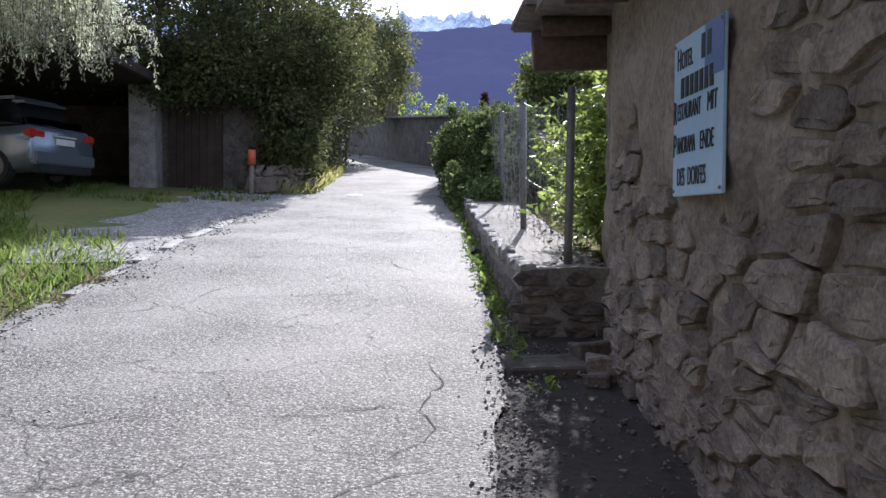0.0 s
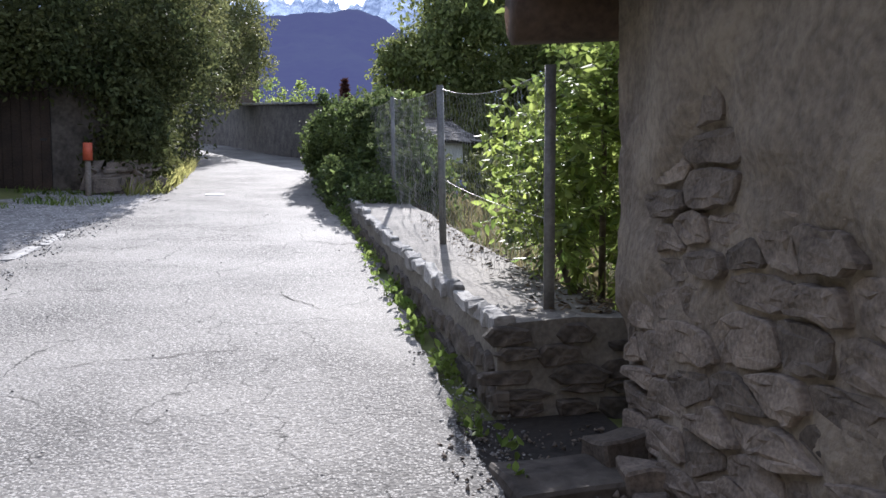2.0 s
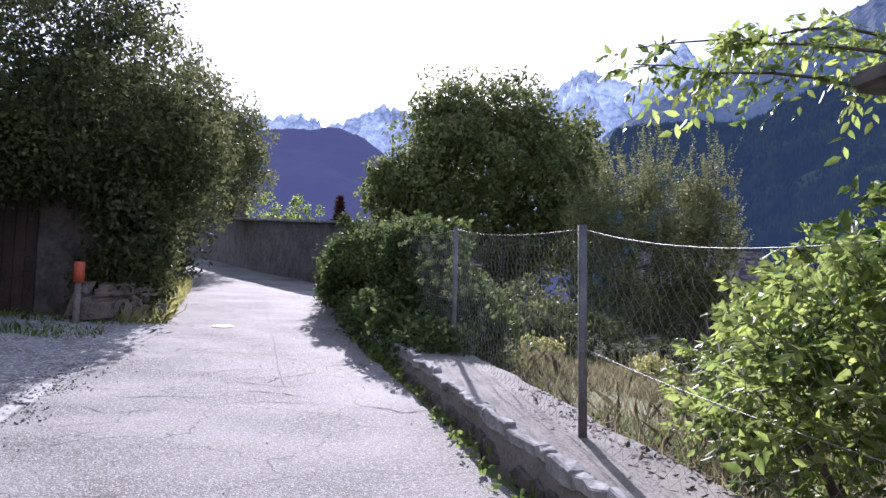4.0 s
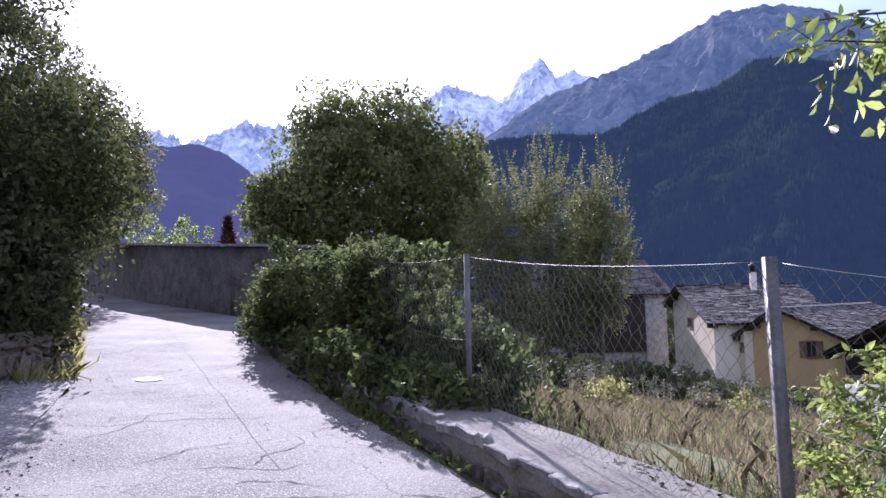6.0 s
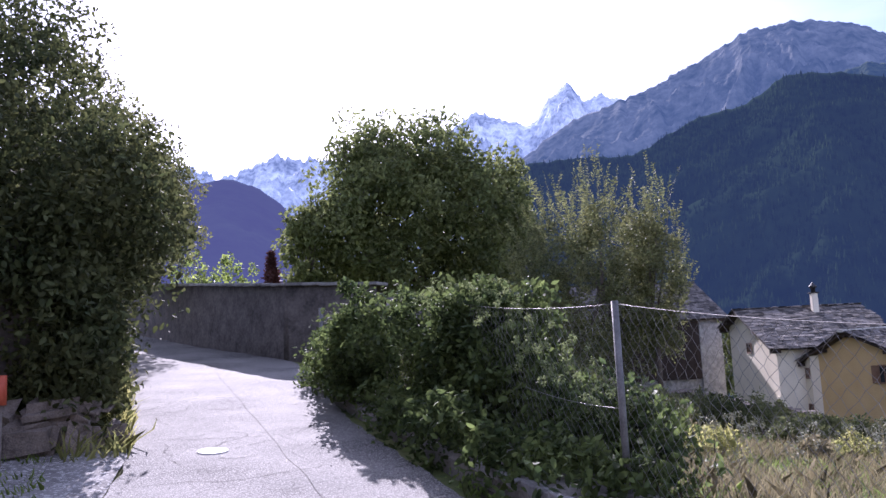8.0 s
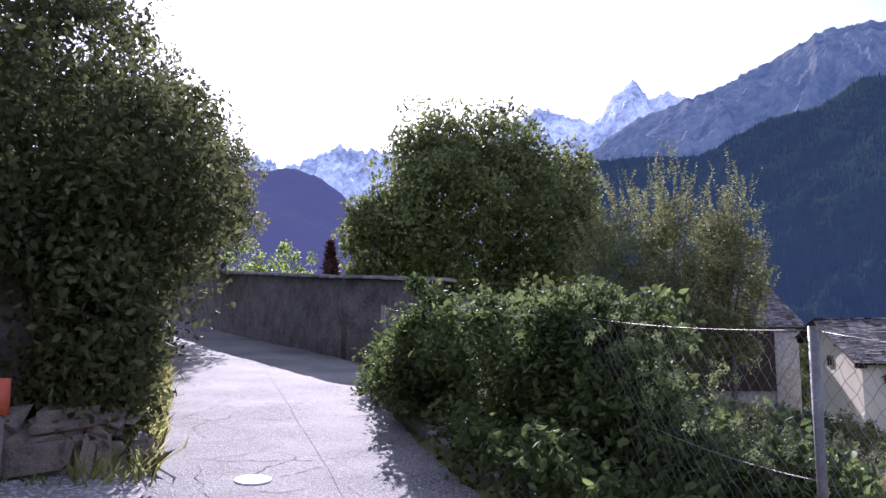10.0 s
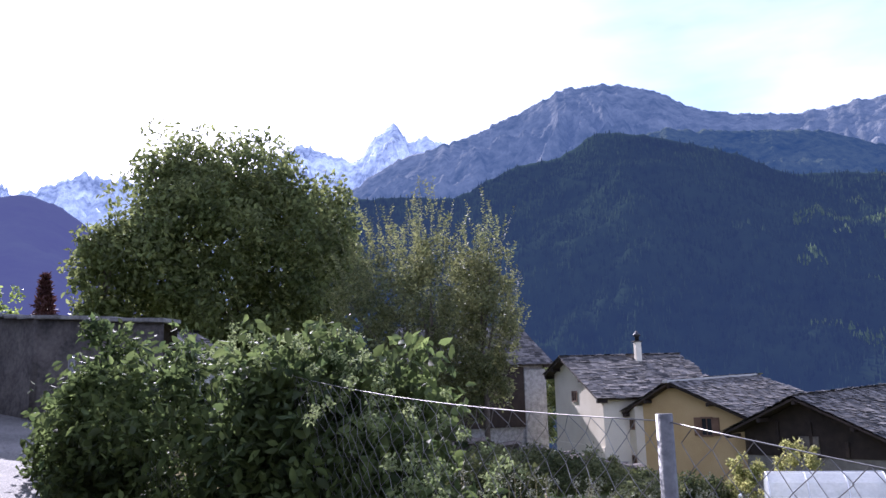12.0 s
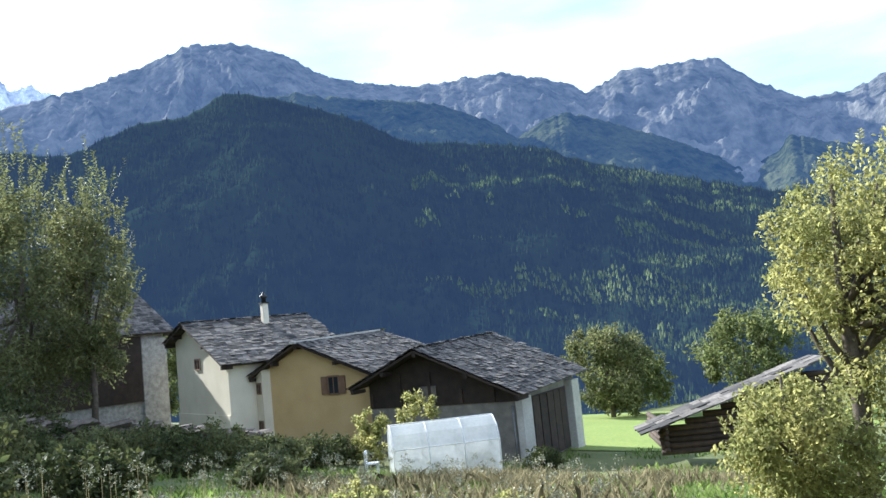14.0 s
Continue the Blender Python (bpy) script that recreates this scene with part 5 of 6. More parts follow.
# ---- houses ----
def house(name, apex, az, left, right, z_left, z_right, depth, base, wall_mat, label, gable_mat=None, gable_z=0.0, over=0.45, seed=1, eave=0.5, ridge_rise=0.0):
    """A stone-roofed house; its front gable stands under apex, the ridge runs away along the bearing az."""
    t = thing(name, apex[0], apex[1], base, label, "house", turn=-az)
    H, zl, zr = apex[2] - base, z_left - base, z_right - base
    wl, wr = left + over, right - over          # walls stand in from the eaves

    def roof(x):
        return H + (zl - H) * x / left if x < 0 else H + (zr - H) * x / right

    y0, y1 = eave, depth - 0.4
    zlw, zrw = roof(wl) - 0.12, roof(wr) - 0.12
    prof = [(wl, -0.8), (wr, -0.8), (wr, zrw), (0, H - 0.12), (wl, zlw)]
    bm = bmesh.new()
    A, B = [bm.verts.new((x, y0, z)) for x, z in prof], [bm.verts.new((x, y1, z)) for x, z in prof]
    bm.faces.new(A)
    bm.faces.new(list(reversed(B)))
    for k in range(5):
        bm.faces.new((A[k], B[k], B[(k + 1) % 5], A[(k + 1) % 5]))
    bmesh.ops.recalc_face_normals(bm, faces=bm.faces)
    part("wall", bm, wall_mat, t)
    if gable_mat:
        bm = bmesh.new()
        g = [(wl, gable_z), (wr, gable_z), (wr, max(zrw, gable_z + 0.02)), (0, H - 0.1), (wl, max(zlw, gable_z + 0.02))]
        A, B = [bm.verts.new((x, y0 - 0.05, z)) for x, z in g], [bm.verts.new((x, y0 - 0.003, z)) for x, z in g]
        bm.faces.new(A)
        for k in range(5):
            bm.faces.new((A[k], B[k], B[(k + 1) % 5], A[(k + 1) % 5]))
        part("timber_gable", bm, gable_mat, t)
    # roof decks and slabs
    rng = random.Random(seed)
    rf = bmesh.new()
    for xe, ze in ((left, zl), (right, zr)):
        vs = [rf.verts.new(p) for p in ((0, 0, H), (xe, 0, ze), (xe, depth, ze + ridge_rise), (0, depth, H + ridge_rise), (0, 0, H - 0.1), (xe, 0, ze - 0.1), (xe, depth, ze - 0.1 + ridge_rise), (0, depth, H - 0.1 + ridge_rise))]
        for ix in ((0, 1, 2, 3), (4, 7, 6, 5), (0, 4, 5, 1), (1, 5, 6, 2), (2, 6, 7, 3)):
            rf.faces.new([vs[i] for i in ix])
    bmesh.ops.recalc_face_normals(rf, faces=rf.faces)
    deck = part("roof", rf, M["shaded_dark_wood"], t)
    sl = bmesh.new()
    for xe, ze in ((left, zl), (right, zr)):
        length = math.hypot(xe, ze - H)
        d = Vector((xe, 0, ze - H)) / length
        up = Vector((0, 1, 0)).cross(d)
        if up.z < 0:
            up = -up
        rows_ = int(length / 0.2)
        for j in range(rows_ + 1):
            y = -0.08
            while y < depth + 0.05:
                w = rng.uniform(0.2, 0.6)
                p = Vector((0, y + w / 2, H)) + d * (j * length / rows_) + up * (0.05 + rng.uniform(0, 0.035)) + Vector((0, 0, ridge_rise * y / depth))
                e1, e2, e3 = d * 0.19, Vector((0, w / 2 - 0.008, 0)), up * 0.022
                e1 = e1 + up * rng.uniform(-0.02, 0.035)
                c = [sl.verts.new(p + s1 * e1 * rng.uniform(0.85, 1.1) + s2 * e2 + s3 * e3) for s1, s2, s3 in ((-1, -1, 1), (1, -1, 1), (1, 1, 1), (-1, 1, 1), (1, -1, -1), (1, 1, -1))]
                sl.faces.new((c[0], c[1], c[2], c[3]))
                sl.faces.new((c[1], c[4], c[5], c[2]))
                y += w
    part("slab_covering", sl, M["slab"], deck)["kind"] = "stuff"
    for k, x in enumerate((left + 0.1, left * 0.5, 0, right * 0.5, right - 0.1)):
        z = roof(x) - 0.2
        part("purlin", boxed(x - 0.08, x + 0.08, 0.02, y0 + 0.1, z - 0.09, z + 0.08, 0.01), M["shaded_dark_wood"], t)
    return t


def window(parent, x, y, z, w, h, shutters=False, mat=None):
    """A framed window on the front face, with two shutters where it has them."""
    win = new("window")
    win.parent = parent
    win.location = (x, y, z)
    part("pane", boxed(-w / 2, w / 2, -0.03, 0.0, -h / 2, h / 2), M["dark_glass"], win)
    bm = bmesh.new()
    for x0, x1, z0, z1 in ((-w / 2, w / 2, h / 2 - 0.05, h / 2 + 0.03), (-w / 2, w / 2, -h / 2 - 0.04, -h / 2 + 0.04), (-w / 2 - 0.03, -w / 2 + 0.04, -h / 2, h / 2), (w / 2 - 0.04, w / 2 + 0.03, -h / 2, h / 2), (-0.02, 0.02, -h / 2, h / 2)):
        box(bm, x0, x1, -0.06, -0.005, z0, z1)
    part("frame", bm, mat or M["white"], win)
    if shutters:
        for s in (-1, 1):
            part("shutter", boxed(*sorted((s * (w / 2 + 0.04), s * (w / 2 + 0.04 + w * 0.55))), -0.08, -0.02, -h / 2, h / 2, 0.01), M["shutter"], win)
    return win


h1 = house("cream_house", (31.4, 50.7, 6.06), 111, -3.0, 5.3, 5.15, 3.75, 7.2, 0.1, M["cream"], "cream rendered village house with a stone slab roof", seed=3)
window(h1, 0.8, 0.5, 3.75, 0.75, 0.55, False, M["shutter"])
chim = part("chimney", boxed(0.68, 1.02, 4.3, 4.64, 4.0, 6.75, 0.02), M["cream"], h1)
part("chimney_cap", boxed(0.6, 1.1, 4.22, 4.72, 6.75, 6.8, 0.01), M["slab"], chim)
bm = bmesh.new()
tube(bm, [(0.85, 4.47, 6.8), (0.85, 4.47, 7.05), (0.85, 4.47, 7.07), (0.85, 4.47, 7.2), (0.85, 4.47, 7.22), (0.85, 4.47, 7.4)], [0.13, 0.13, 0.22, 0.22, 0.13, 0.04], 10)
part("chimney_pot", bm, M["black_plastic"], chim)
part("annexe", boxed(4.84, 5.6, 1.9, 5.0, -0.8, 3.2), M["cream"], h1)
window(h1, 5.25, 1.9, 2.3, 0.45, 0.5, False, M["shutter"])
window(h1, 5.25, 1.9, 0.3, 0.45, 0.8, False, M["shutter"])
part("base_band", boxed(-2.55, 4.85, 0.44, 0.498, -0.8, 1.15), M["cream"], h1)

h2 = house("ochre_house", (31.3, 42.6, 4.43), 84, -2.95, 4.3, 3.0, 2.65, 8.0, -0.05, M["ochre"], "ochre rendered house with a pale stone slab roof", seed=4, ridge_rise=0.25)
window(h2, 1.75, 0.5, 2.35, 0.62, 0.85, True, M["shutter"])
part("ridge_cap", boxed(-0.16, 0.16, -0.05, 8.0, 4.46, 4.6, 0.02, pose(0, 0, 0, 1.8, 0, 0)), M["plaster"], h2)
part("brown_side", boxed(3.86, 3.9, 0.6, 7.4, -0.8, 2.2), M["rust"], h2)
h3 = house("barn", (30.7, 35.3, 3.62), 85, -3.4, 4.7, 2.15, 1.5, 8.2, -1.3, M["concrete"], "old barn with a dark timber gable and stone roof", gable_mat=M["shaded_dark_wood"], gable_z=2.45, seed=5, eave=0.95, ridge_rise=0.3)
# flush near-black boards paint the shade of the open doorway
part("doorway", boxed(4.22, 4.3, 2.2, 6.5, -0.3, 2.5), M["shaded_dark_wood"], h3)
for y in (2.25, 3.1, 4.0, 4.8, 5.6):
    part("barn_board", boxed(4.30, 4.34, y, y + 0.75, -0.2, 2.45, 0.01), M["shaded_dark_wood"], h3)
part("corner_pillar", boxed(4.2, 4.62, 6.6, 7.6, -0.8, 2.75, 0.02), M["plaster"], h3)
part("corner_pillar", boxed(4.1, 4.4, 0.91, 2.0, -0.8, 2.6, 0.02), M["plaster"], h3)
part("downpipe", tube(bmesh.new(), [(4.0, 0.84, 2.3), (4.0, 0.84, -0.6)], 0.05, 8), M["steel"], h3)
for k in range(5):
    part("beam", boxed(-2.9 + k * 1.5, -2.75 + k * 1.5, 0.81, 0.896, 2.5, 3.0 + (0.9 if k in (1, 2) else 0.1), 0.01), M["shaded_dark_wood"], h3)
part("hatch", boxed(-0.4, 0.5, 0.83, 0.896, 2.6, 3.3, 0.01), M["log"], h3)
h0 = house("stone_barn", (35.17, 59.24, 8.53), -78, -4.6, 4.2, 5.9, 5.9, 9.0, 0.85, M["grey_stone"], "rubble stone barn with timber front and slab roof", seed=6)
part("timber_front", boxed(-4.3, -4.2, 1.9, 8.3, 1.2, 4.9), M["shaded_dark_wood"], h0)
part("corner_quoin", boxed(-4.32, -3.3, 0.36, 1.9, -0.9, 4.75, 0.03), M["grey_stone"], h0)

# far chalet roof above the wall, and a house roof above the hedge
house("far_chalet", (4.4, 40.5, 6.5), 60, -1.9, 1.9, 5.5, 5.5, 4.0, 4.8, M["plaster"], "small chalet with grey slab roof behind the wall", seed=7)
house("upper_house", (-5.6, 47.5, 13.7), 12, -4.4, 4.3, 11.5, 11.6, 6.0, 5.6, M["wood"], "dark timber house rising behind the hedge", seed=9)

# log shed on the right
shed = thing("log_shed", 31.0, 24.8, -0.9, "low log shed with a mossy slab roof", "shed", turn=-63)
for k in range(12):
    part("log", tube(bmesh.new(), [(max(-0.2, (0.21 * k - 0.62) / 0.32 - 0.6), 0, 0.1 + k * 0.21), (6.2, 0, 0.1 + k * 0.21)], 0.105, 8), M["wood"], shed)
    if k < 5:
        part("log", tube(bmesh.new(), [(0, -0.2, 0.2 + k * 0.21), (0, 4, 0.2 + k * 0.21)], 0.105, 8), M["wood"], shed)
sl = bmesh.new()
r_ = random.Random(77)
for i in range(13):
    for j in range(3):
        x, y = -0.6 + i * 0.5, -0.35 + j * 0.75
        z = 0.92 + max(0, x + 0.6) * 0.32
        box(sl, -0.36, 0.36, -0.42, 0.42, 0, 0.05, 0, Matrix.Translation((x, y, z + r_.uniform(0, 0.05))) @ pose(0, 0, 0, r_.uniform(-3, 3), -17, r_.uniform(-6, 6)))
part("slab_covering", sl, M["slab"], shed)["kind"] = "stuff"

# greenhouse tunnel
gh = thing("greenhouse", 26.3, 31.3, hgt(26.3, 31.3) - 0.05, "white plastic film garden tunnel greenhouse", "greenhouse", turn=-48)
gh.scale = (0.95, 0.95, 0.95)
GP = [(-1.05, 0), (-1.05, 1.25), (-0.75, 1.75), (-0.2, 2.02), (0.2, 2.02), (0.75, 1.75), (1.05, 1.25), (1.05, 0)]
bm = bmesh.new()
gA = [[bm.verts.new((y, x, z)) for x, z in GP] for y in (-1.95, -0.65, 0.65, 1.95)]
for a, b in zip(gA, gA[1:]):
    for k in range(7):
        bm.faces.new((a[k], a[k + 1], b[k + 1], b[k]))
bm.faces.new(gA[0])
bm.faces.new(gA[-1])
part("film", bm, M["white_film"], gh)
for y in (-1.95, -0.65, 0.65, 1.95):
    part("hoop", tube(bmesh.new(), [(y, x * 1.01, z * 1.01) for x, z in GP], 0.02, 6), M["white"], gh)
for x, z in ((-1.06, 1.25), (1.06, 1.25), (0, 2.06)):
    part("rail", tube(bmesh.new(), [(-1.97, x, z), (1.97, x, z)], 0.018, 6), M["white"], gh)

# white garden chair beside the greenhouse
ch = thing("garden_chair", 23.6, 32.4, hgt(23.6, 32.4), "white plastic garden chair tipped among plants", "chair", turn=30)
part("seat", boxed(-0.22, 0.22, -0.22, 0.22, 0.4, 0.44, 0.01), M["white"], ch)
part("backrest", boxed(-0.22, 0.22, 0.18, 0.23, 0.44, 0.85, 0.01), M["white"], ch)
for sx in (-0.19, 0.19):
    for sy in (-0.19, 0.19):
        part("leg", boxed(sx - 0.02, sx + 0.02, sy - 0.02, sy + 0.02, 0, 0.4), M["white"], ch)

# dry stone wall on the slope
dw = thing("dry_stone_wall", 22, 45.4, hgt(22, 45.4), "tumbled dry stone garden wall overgrown with weeds", "wall")
drng = random.Random(90)
meshes = []
for k in range(5):
    bm = rough_stone(drng, 0.6, 0.24, 0.5, 0.3)
    me = bpy.data.meshes.new("stone")
    bm.to_mesh(me)
    bm.free()
    me.materials.append(M["stone"])
    meshes.append(me)
for k in range(280):
    t_ = (k % 40) / 40 + drng.uniform(-0.008, 0.008)
    x, y = 17.3 + 10.5 * t_, 47.0 - 5.0 * t_
    o = new("stone", drng.choice(meshes))
    o.parent = dw
    o.matrix_parent_inverse = dw.matrix_basis.inverted()
    o.matrix_basis = pose(x + drng.uniform(-0.2, 0.2), y + drng.uniform(-0.2, 0.2), hgt(x, y) + 0.1 + 0.19 * (k // 40) * (1.0 - 0.45 * t_) + drng.uniform(-0.06, 0.06), drng.uniform(-15, 15), drng.uniform(-10, 10), 150 + drng.uniform(-30, 30))
    o.scale = (1.6, drng.uniform(0.8, 1.6), drng.uniform(0.8, 1.4))


# ---- trees and shrubs on the slope ----
tree("walnut_tree", (17.9, 67.4, hgt(17.9, 67.4)), 12.0, (0, 0, 10.6), (8.4, 6.5, 8.6), 620, 95, 0.40, M["leaf_tree"], 101, "large round dark broad-leaved tree", trunk_r=0.5, clump_r=1.35, limbs=14)
tree("slender_tree", (9.3, 66.0, hgt(9.3, 66)), 9, (0, 0, 8.3), (1.6, 1.6, 4.2), 60, 60, 0.4, M["leaf_tree"], 102, "slender tree beside the big walnut tree", trunk_r=0.2, clump_r=0.9)
ash_a = tree("ash_tree", (21.1, 48.0, hgt(21.1, 48.0)), 8.0, (-0.6, 0.3, 5.5), (4.0, 3.6, 5.4), 300, 85, 0.22, M["leaf_willow"], 103, "pale olive tree with upright feathery shoots", trunk_r=0.25, clump_r=0.7, limbs=12, slim=0.35)
ash_b = tree("ash_tree", (23.2, 46.7, hgt(23.2, 46.7)), 8.8, (0.3, 0, 6.6), (1.5, 1.4, 4.2), 90, 80, 0.2, M["leaf_willow"], 104, "pale olive tree with upright feathery shoots", trunk_r=0.16, clump_r=0.5, limbs=9, slim=0.35)
def upright_shoots(t, seed, centre, size, n, length, count, leaf, mat):
    """Long leafy shoots that stand up out of a crown and break its outline."""
    rng = np.random.default_rng(seed)
    c = crown_centres(rng, centre, size, n, 0.5)
    d = unit(c - np.array(centre)) * np.array([0.5, 0.5, 0.2]) + np.array([0, 0, 1.0]) + rng.normal(size=c.shape) * 0.18
    lv, lf, tv, tf = sprays(rng, c, d, length, count, leaf, 0.34, 0.05, 0.6)
    arrays("outer_foliage", lv, lf, mat, t)
    tagged(arrays("twig_tangle", tv, tf, M["bark"], t), kind="stuff")


upright_shoots(ash_a, 301, (-0.6, 0.3, 5.9), (4.0, 3.6, 5.4), 330, 2.3, 34, 0.17, M["leaf_willow"])
upright_shoots(ash_b, 302, (0.3, 0, 7.2), (1.6, 1.5, 4.2), 120, 2.0, 30, 0.16, M["leaf_willow"])
tree("garden_tree", (38.2, 60.6, hgt(38.2, 60.6)), 5.5, (0, 0, 3.4), (1.5, 1.5, 3.2), 90, 80, 0.2, M["leaf_tree"], 34, "slim dark green tree between the barn and the house", trunk_r=0.12, clump_r=0.5)
tree("meadow_tree", (56.8, 37.1, hgt(56.8, 37.1)), 4.0, (0, 0, 3.3), (3.3, 3.0, 3.1), 130, 90, 0.24, M["leaf_willow"], 105, "rounded light green tree standing on the meadow", trunk_r=0.2, clump_r=0.7)
tree("meadow_tree", (61, 37.0, hgt(61, 37)), 3.6, (0, 0, 2.6), (3.0, 2.6, 2.3), 70, 80, 0.3, M["leaf_tree"], 106, "dark green tree at the edge of the meadow", trunk_r=0.2, clump_r=0.7)
tree("meadow_tree", (62, 29.0, hgt(62, 29)), 5.0, (0, 0, 4.2), (3.6, 3.2, 3.4), 100, 80, 0.3, M["leaf_tree"], 107, "dark green tree behind the log shed", trunk_r=0.2, clump_r=0.8)
pear_a = tree("pear_tree", (17.1, 16.7, hgt(17.1, 16.7)), 5.6, (0.55, -0.7, 3.85), (1.75, 1.9, 2.25), 230, 100, 0.095, M["leaf_yellow"], 108, "old pear tree with yellowing leaves and dark limbs", trunk_r=0.19, clump_r=0.42, limbs=22, lean=(0.2, -0.1))
pear_b = tree("pear_tree", (14.9, 17.2, hgt(14.9, 17.2)), 2.2, (-0.1, 0.1, 1.15), (0.95, 1.0, 0.95), 110, 100, 0.085, M["leaf_yellow"], 109, "low spreading pear tree with yellow leaves", trunk_r=0.09, clump_r=0.3, limbs=12, lean=(-0.1, 0.2))
upright_shoots(pear_a, 303, (0.55, -0.7, 3.85), (1.7, 1.8, 2.2), 200, 0.5, 18, 0.085, M["leaf_yellow"])
upright_shoots(pear_b, 304, (-0.1, 0.1, 1.15), (0.95, 1.0, 0.9), 110, 0.4, 16, 0.075, M["leaf_yellow"])
for x, y, s, sd in ((29.0, 34.3, 0.9, 110), (27.5, 35.4, 0.65, 111)):
    shrub("young_tree", (x, y, hgt(x, y)), (s, s, s * 1.7), 34, 60, 0.15, M["leaf_yellow"], sd, "small pale sapling before the barn", 0.26, "saplings")
SLOPE_BUSHES = ((21.5, 37.5, 1.1, 1), (23.0, 38.6, 0.8, 2), (25.0, 38.6, 0.8, 3), (19.0, 38.5, 1.2, 4), (17.2, 40, 1.1, 5), (24.6, 36.2, 0.8, 6), (15.5, 36, 0.9, 7), (20.0, 33.6, 0.6, 8), (13.0, 33, 0.8, 9), (27.8, 30.6, 0.5, 10), (29.5, 29.0, 0.5, 11), (16.4, 43.5, 0.8, 12), (12.5, 38.5, 1.0, 13), (18.0, 35.5, 1.0, 14), (20.5, 39.5, 1.1, 15), (22.4, 35.6, 0.8, 16), (10.0, 34.5, 1.1, 17))
GARDEN_BUSHES = ((14.0, 41.0, 1.3, 18), (16.6, 30.2, 0.6, 19), (26.8, 36.6, 0.9, 20), (11.6, 30.0, 0.8, 21), (18.5, 43.6, 0.7, 22), (20.5, 42.4, 0.7, 23), (22.8, 41.4, 0.7, 24), (16.5, 45.0, 0.8, 25), (24.5, 40.6, 0.7, 26), (5.4, 30.0, 1.5, 27), (7.4, 31.5, 1.7, 28), (9.6, 33.0, 1.6, 29), (6.4, 26.5, 1.0, 30), (11.6, 35.5, 1.6, 31), (10.8, 38.0, 2.6, 32), (13.4, 41.0, 2.6, 33), (8.6, 35.5, 2.2, 34))
for k, (x, y, s, sd) in enumerate(SLOPE_BUSHES + GARDEN_BUSHES):
    shrub("garden_bush", (x, y, hgt(x, y)), (s * 1.35, s * 1.1, s * 0.62), 34, 70, 0.15, M["leaf_hedge"] if k % 3 else M["leaf_willow"], 120 + sd, "wild green bush on the garden slope", 0.34, "garden bushes")
for k, (x, y, s) in enumerate(((7.0, 21.5, 0.45), (8.5, 24.5, 0.4), (5.5, 23.5, 0.5), (10.0, 22.6, 0.35), (12.0, 23.5, 0.45), (6.6, 26.0, 0.5), (11.5, 20.5, 0.4))):
    shrub("weed_clump", (x, y, hgt(x, y)), (s, s, s * 0.7), 22, 50, 0.08, M["dry"] if k % 2 else M["leaf_yellow"], 140 + k, "tall seeding weeds on the dry slope", 0.18, "weed clumps", "weeds")


rng = np.random.default_rng(150)
n = 300
sx, sy = rng.uniform(5, 24, n), rng.uniform(18, 33, n)
keep = sy > 13 + 0.46 * sx
sx, sy = sx[keep], sy[keep]
hh = rng.uniform(0.35, 0.85, len(sx))
tip = np.stack([sx, sy, ground_z(sx, sy) + hh], axis=1)
pts = clump_points(rng, tip, rng.uniform(0.05, 0.16, len(sx)), 30)
v, f = leaf_arrays(pts, 0.05, rng)
tagged(arrays("seed_heads", v, f, M["flower"]), "pale seed heads of tall weeds on the slope", "weeds", kind="stuff")
st = np.stack([tip - np.array([0.003, 0, 0]), tip + np.array([0.003, 0, 0]), tip + np.array([0.004, 0, 0]) - np.array([0, 0, 1]) * hh[:, None], tip - np.array([0.004, 0, 0]) - np.array([0, 0, 1]) * hh[:, None]], axis=1).reshape(-1, 3)
tagged(arrays("weed_stalks", st, np.arange(len(st)).reshape(-1, 4), M["dry"]), "thin dry stalks of tall weeds", "weeds", kind="stuff")


# ---- mountains ----
def range_mesh(name, profile, r_front, r_ridge, z_front, mat, seed, label, jag=0.012, n_az=260, n_r=44, power=1.25, rough=0.05, bumpy=180.0):
    """A mountain flank that climbs in spurs and gullies from r_front to a jagged ridge at r_ridge; profile: bearing and height of the ridge above the eye, in degrees."""
    az = np.linspace(profile[0][0], profile[-1][0], n_az)
    el = np.interp(az, [p[0] for p in profile], [p[1] for p in profile])
    vs = []
    for i, (a, e) in enumerate(zip(az, el)):
        sa, ca = math.sin(radians(a)), math.cos(radians(a))
        ridge = 4 + r_ridge * math.tan(radians(e)) + r_ridge * jag * noise.fractal(Vector((a * 1.1, seed, 0)), 0.5, 2.3, 6)
        for j in range(n_r + 1):
            s = j / n_r
            r = r_front + (r_ridge - r_front) * s
            x, y = 1 + r * sa, 14 + r * ca
            k = min(1.0, 3.5 * (1 - s)) * min(1.0, 6 * s)
            p = Vector((x / bumpy, y / bumpy, seed))
            p += 0.35 * noise.noise_vector(p * 0.7)
            q = noise.ridged_multi_fractal(p, 0.85, 2.1, 7, 1.0, 2.0) - 1.1
            gully = abs(noise.noise(Vector((a * 0.42 + 0.5 * noise.noise(p), seed, s * 0.8)))) - 0.25
            vs.append((x, y, z_front + (ridge - z_front) * s ** power + k * rough * (ridge - z_front) * (q + 0.5 * gully)))
        vs.append((1 + r_ridge * 1.25 * sa, 14 + r_ridge * 1.25 * ca, z_front))
    m = n_r + 2
    i = np.arange((n_az - 1) * (m - 1))
    c = (i // (m - 1)) * m + i % (m - 1)
    ob = arrays(name, np.array(vs), np.stack([c, c + m, c + m + 1, c + 1], axis=1), mat, None, True)
    return tagged(ob, label, "mountain", kind="structure"), np.array(vs).reshape(n_az, m, 3)


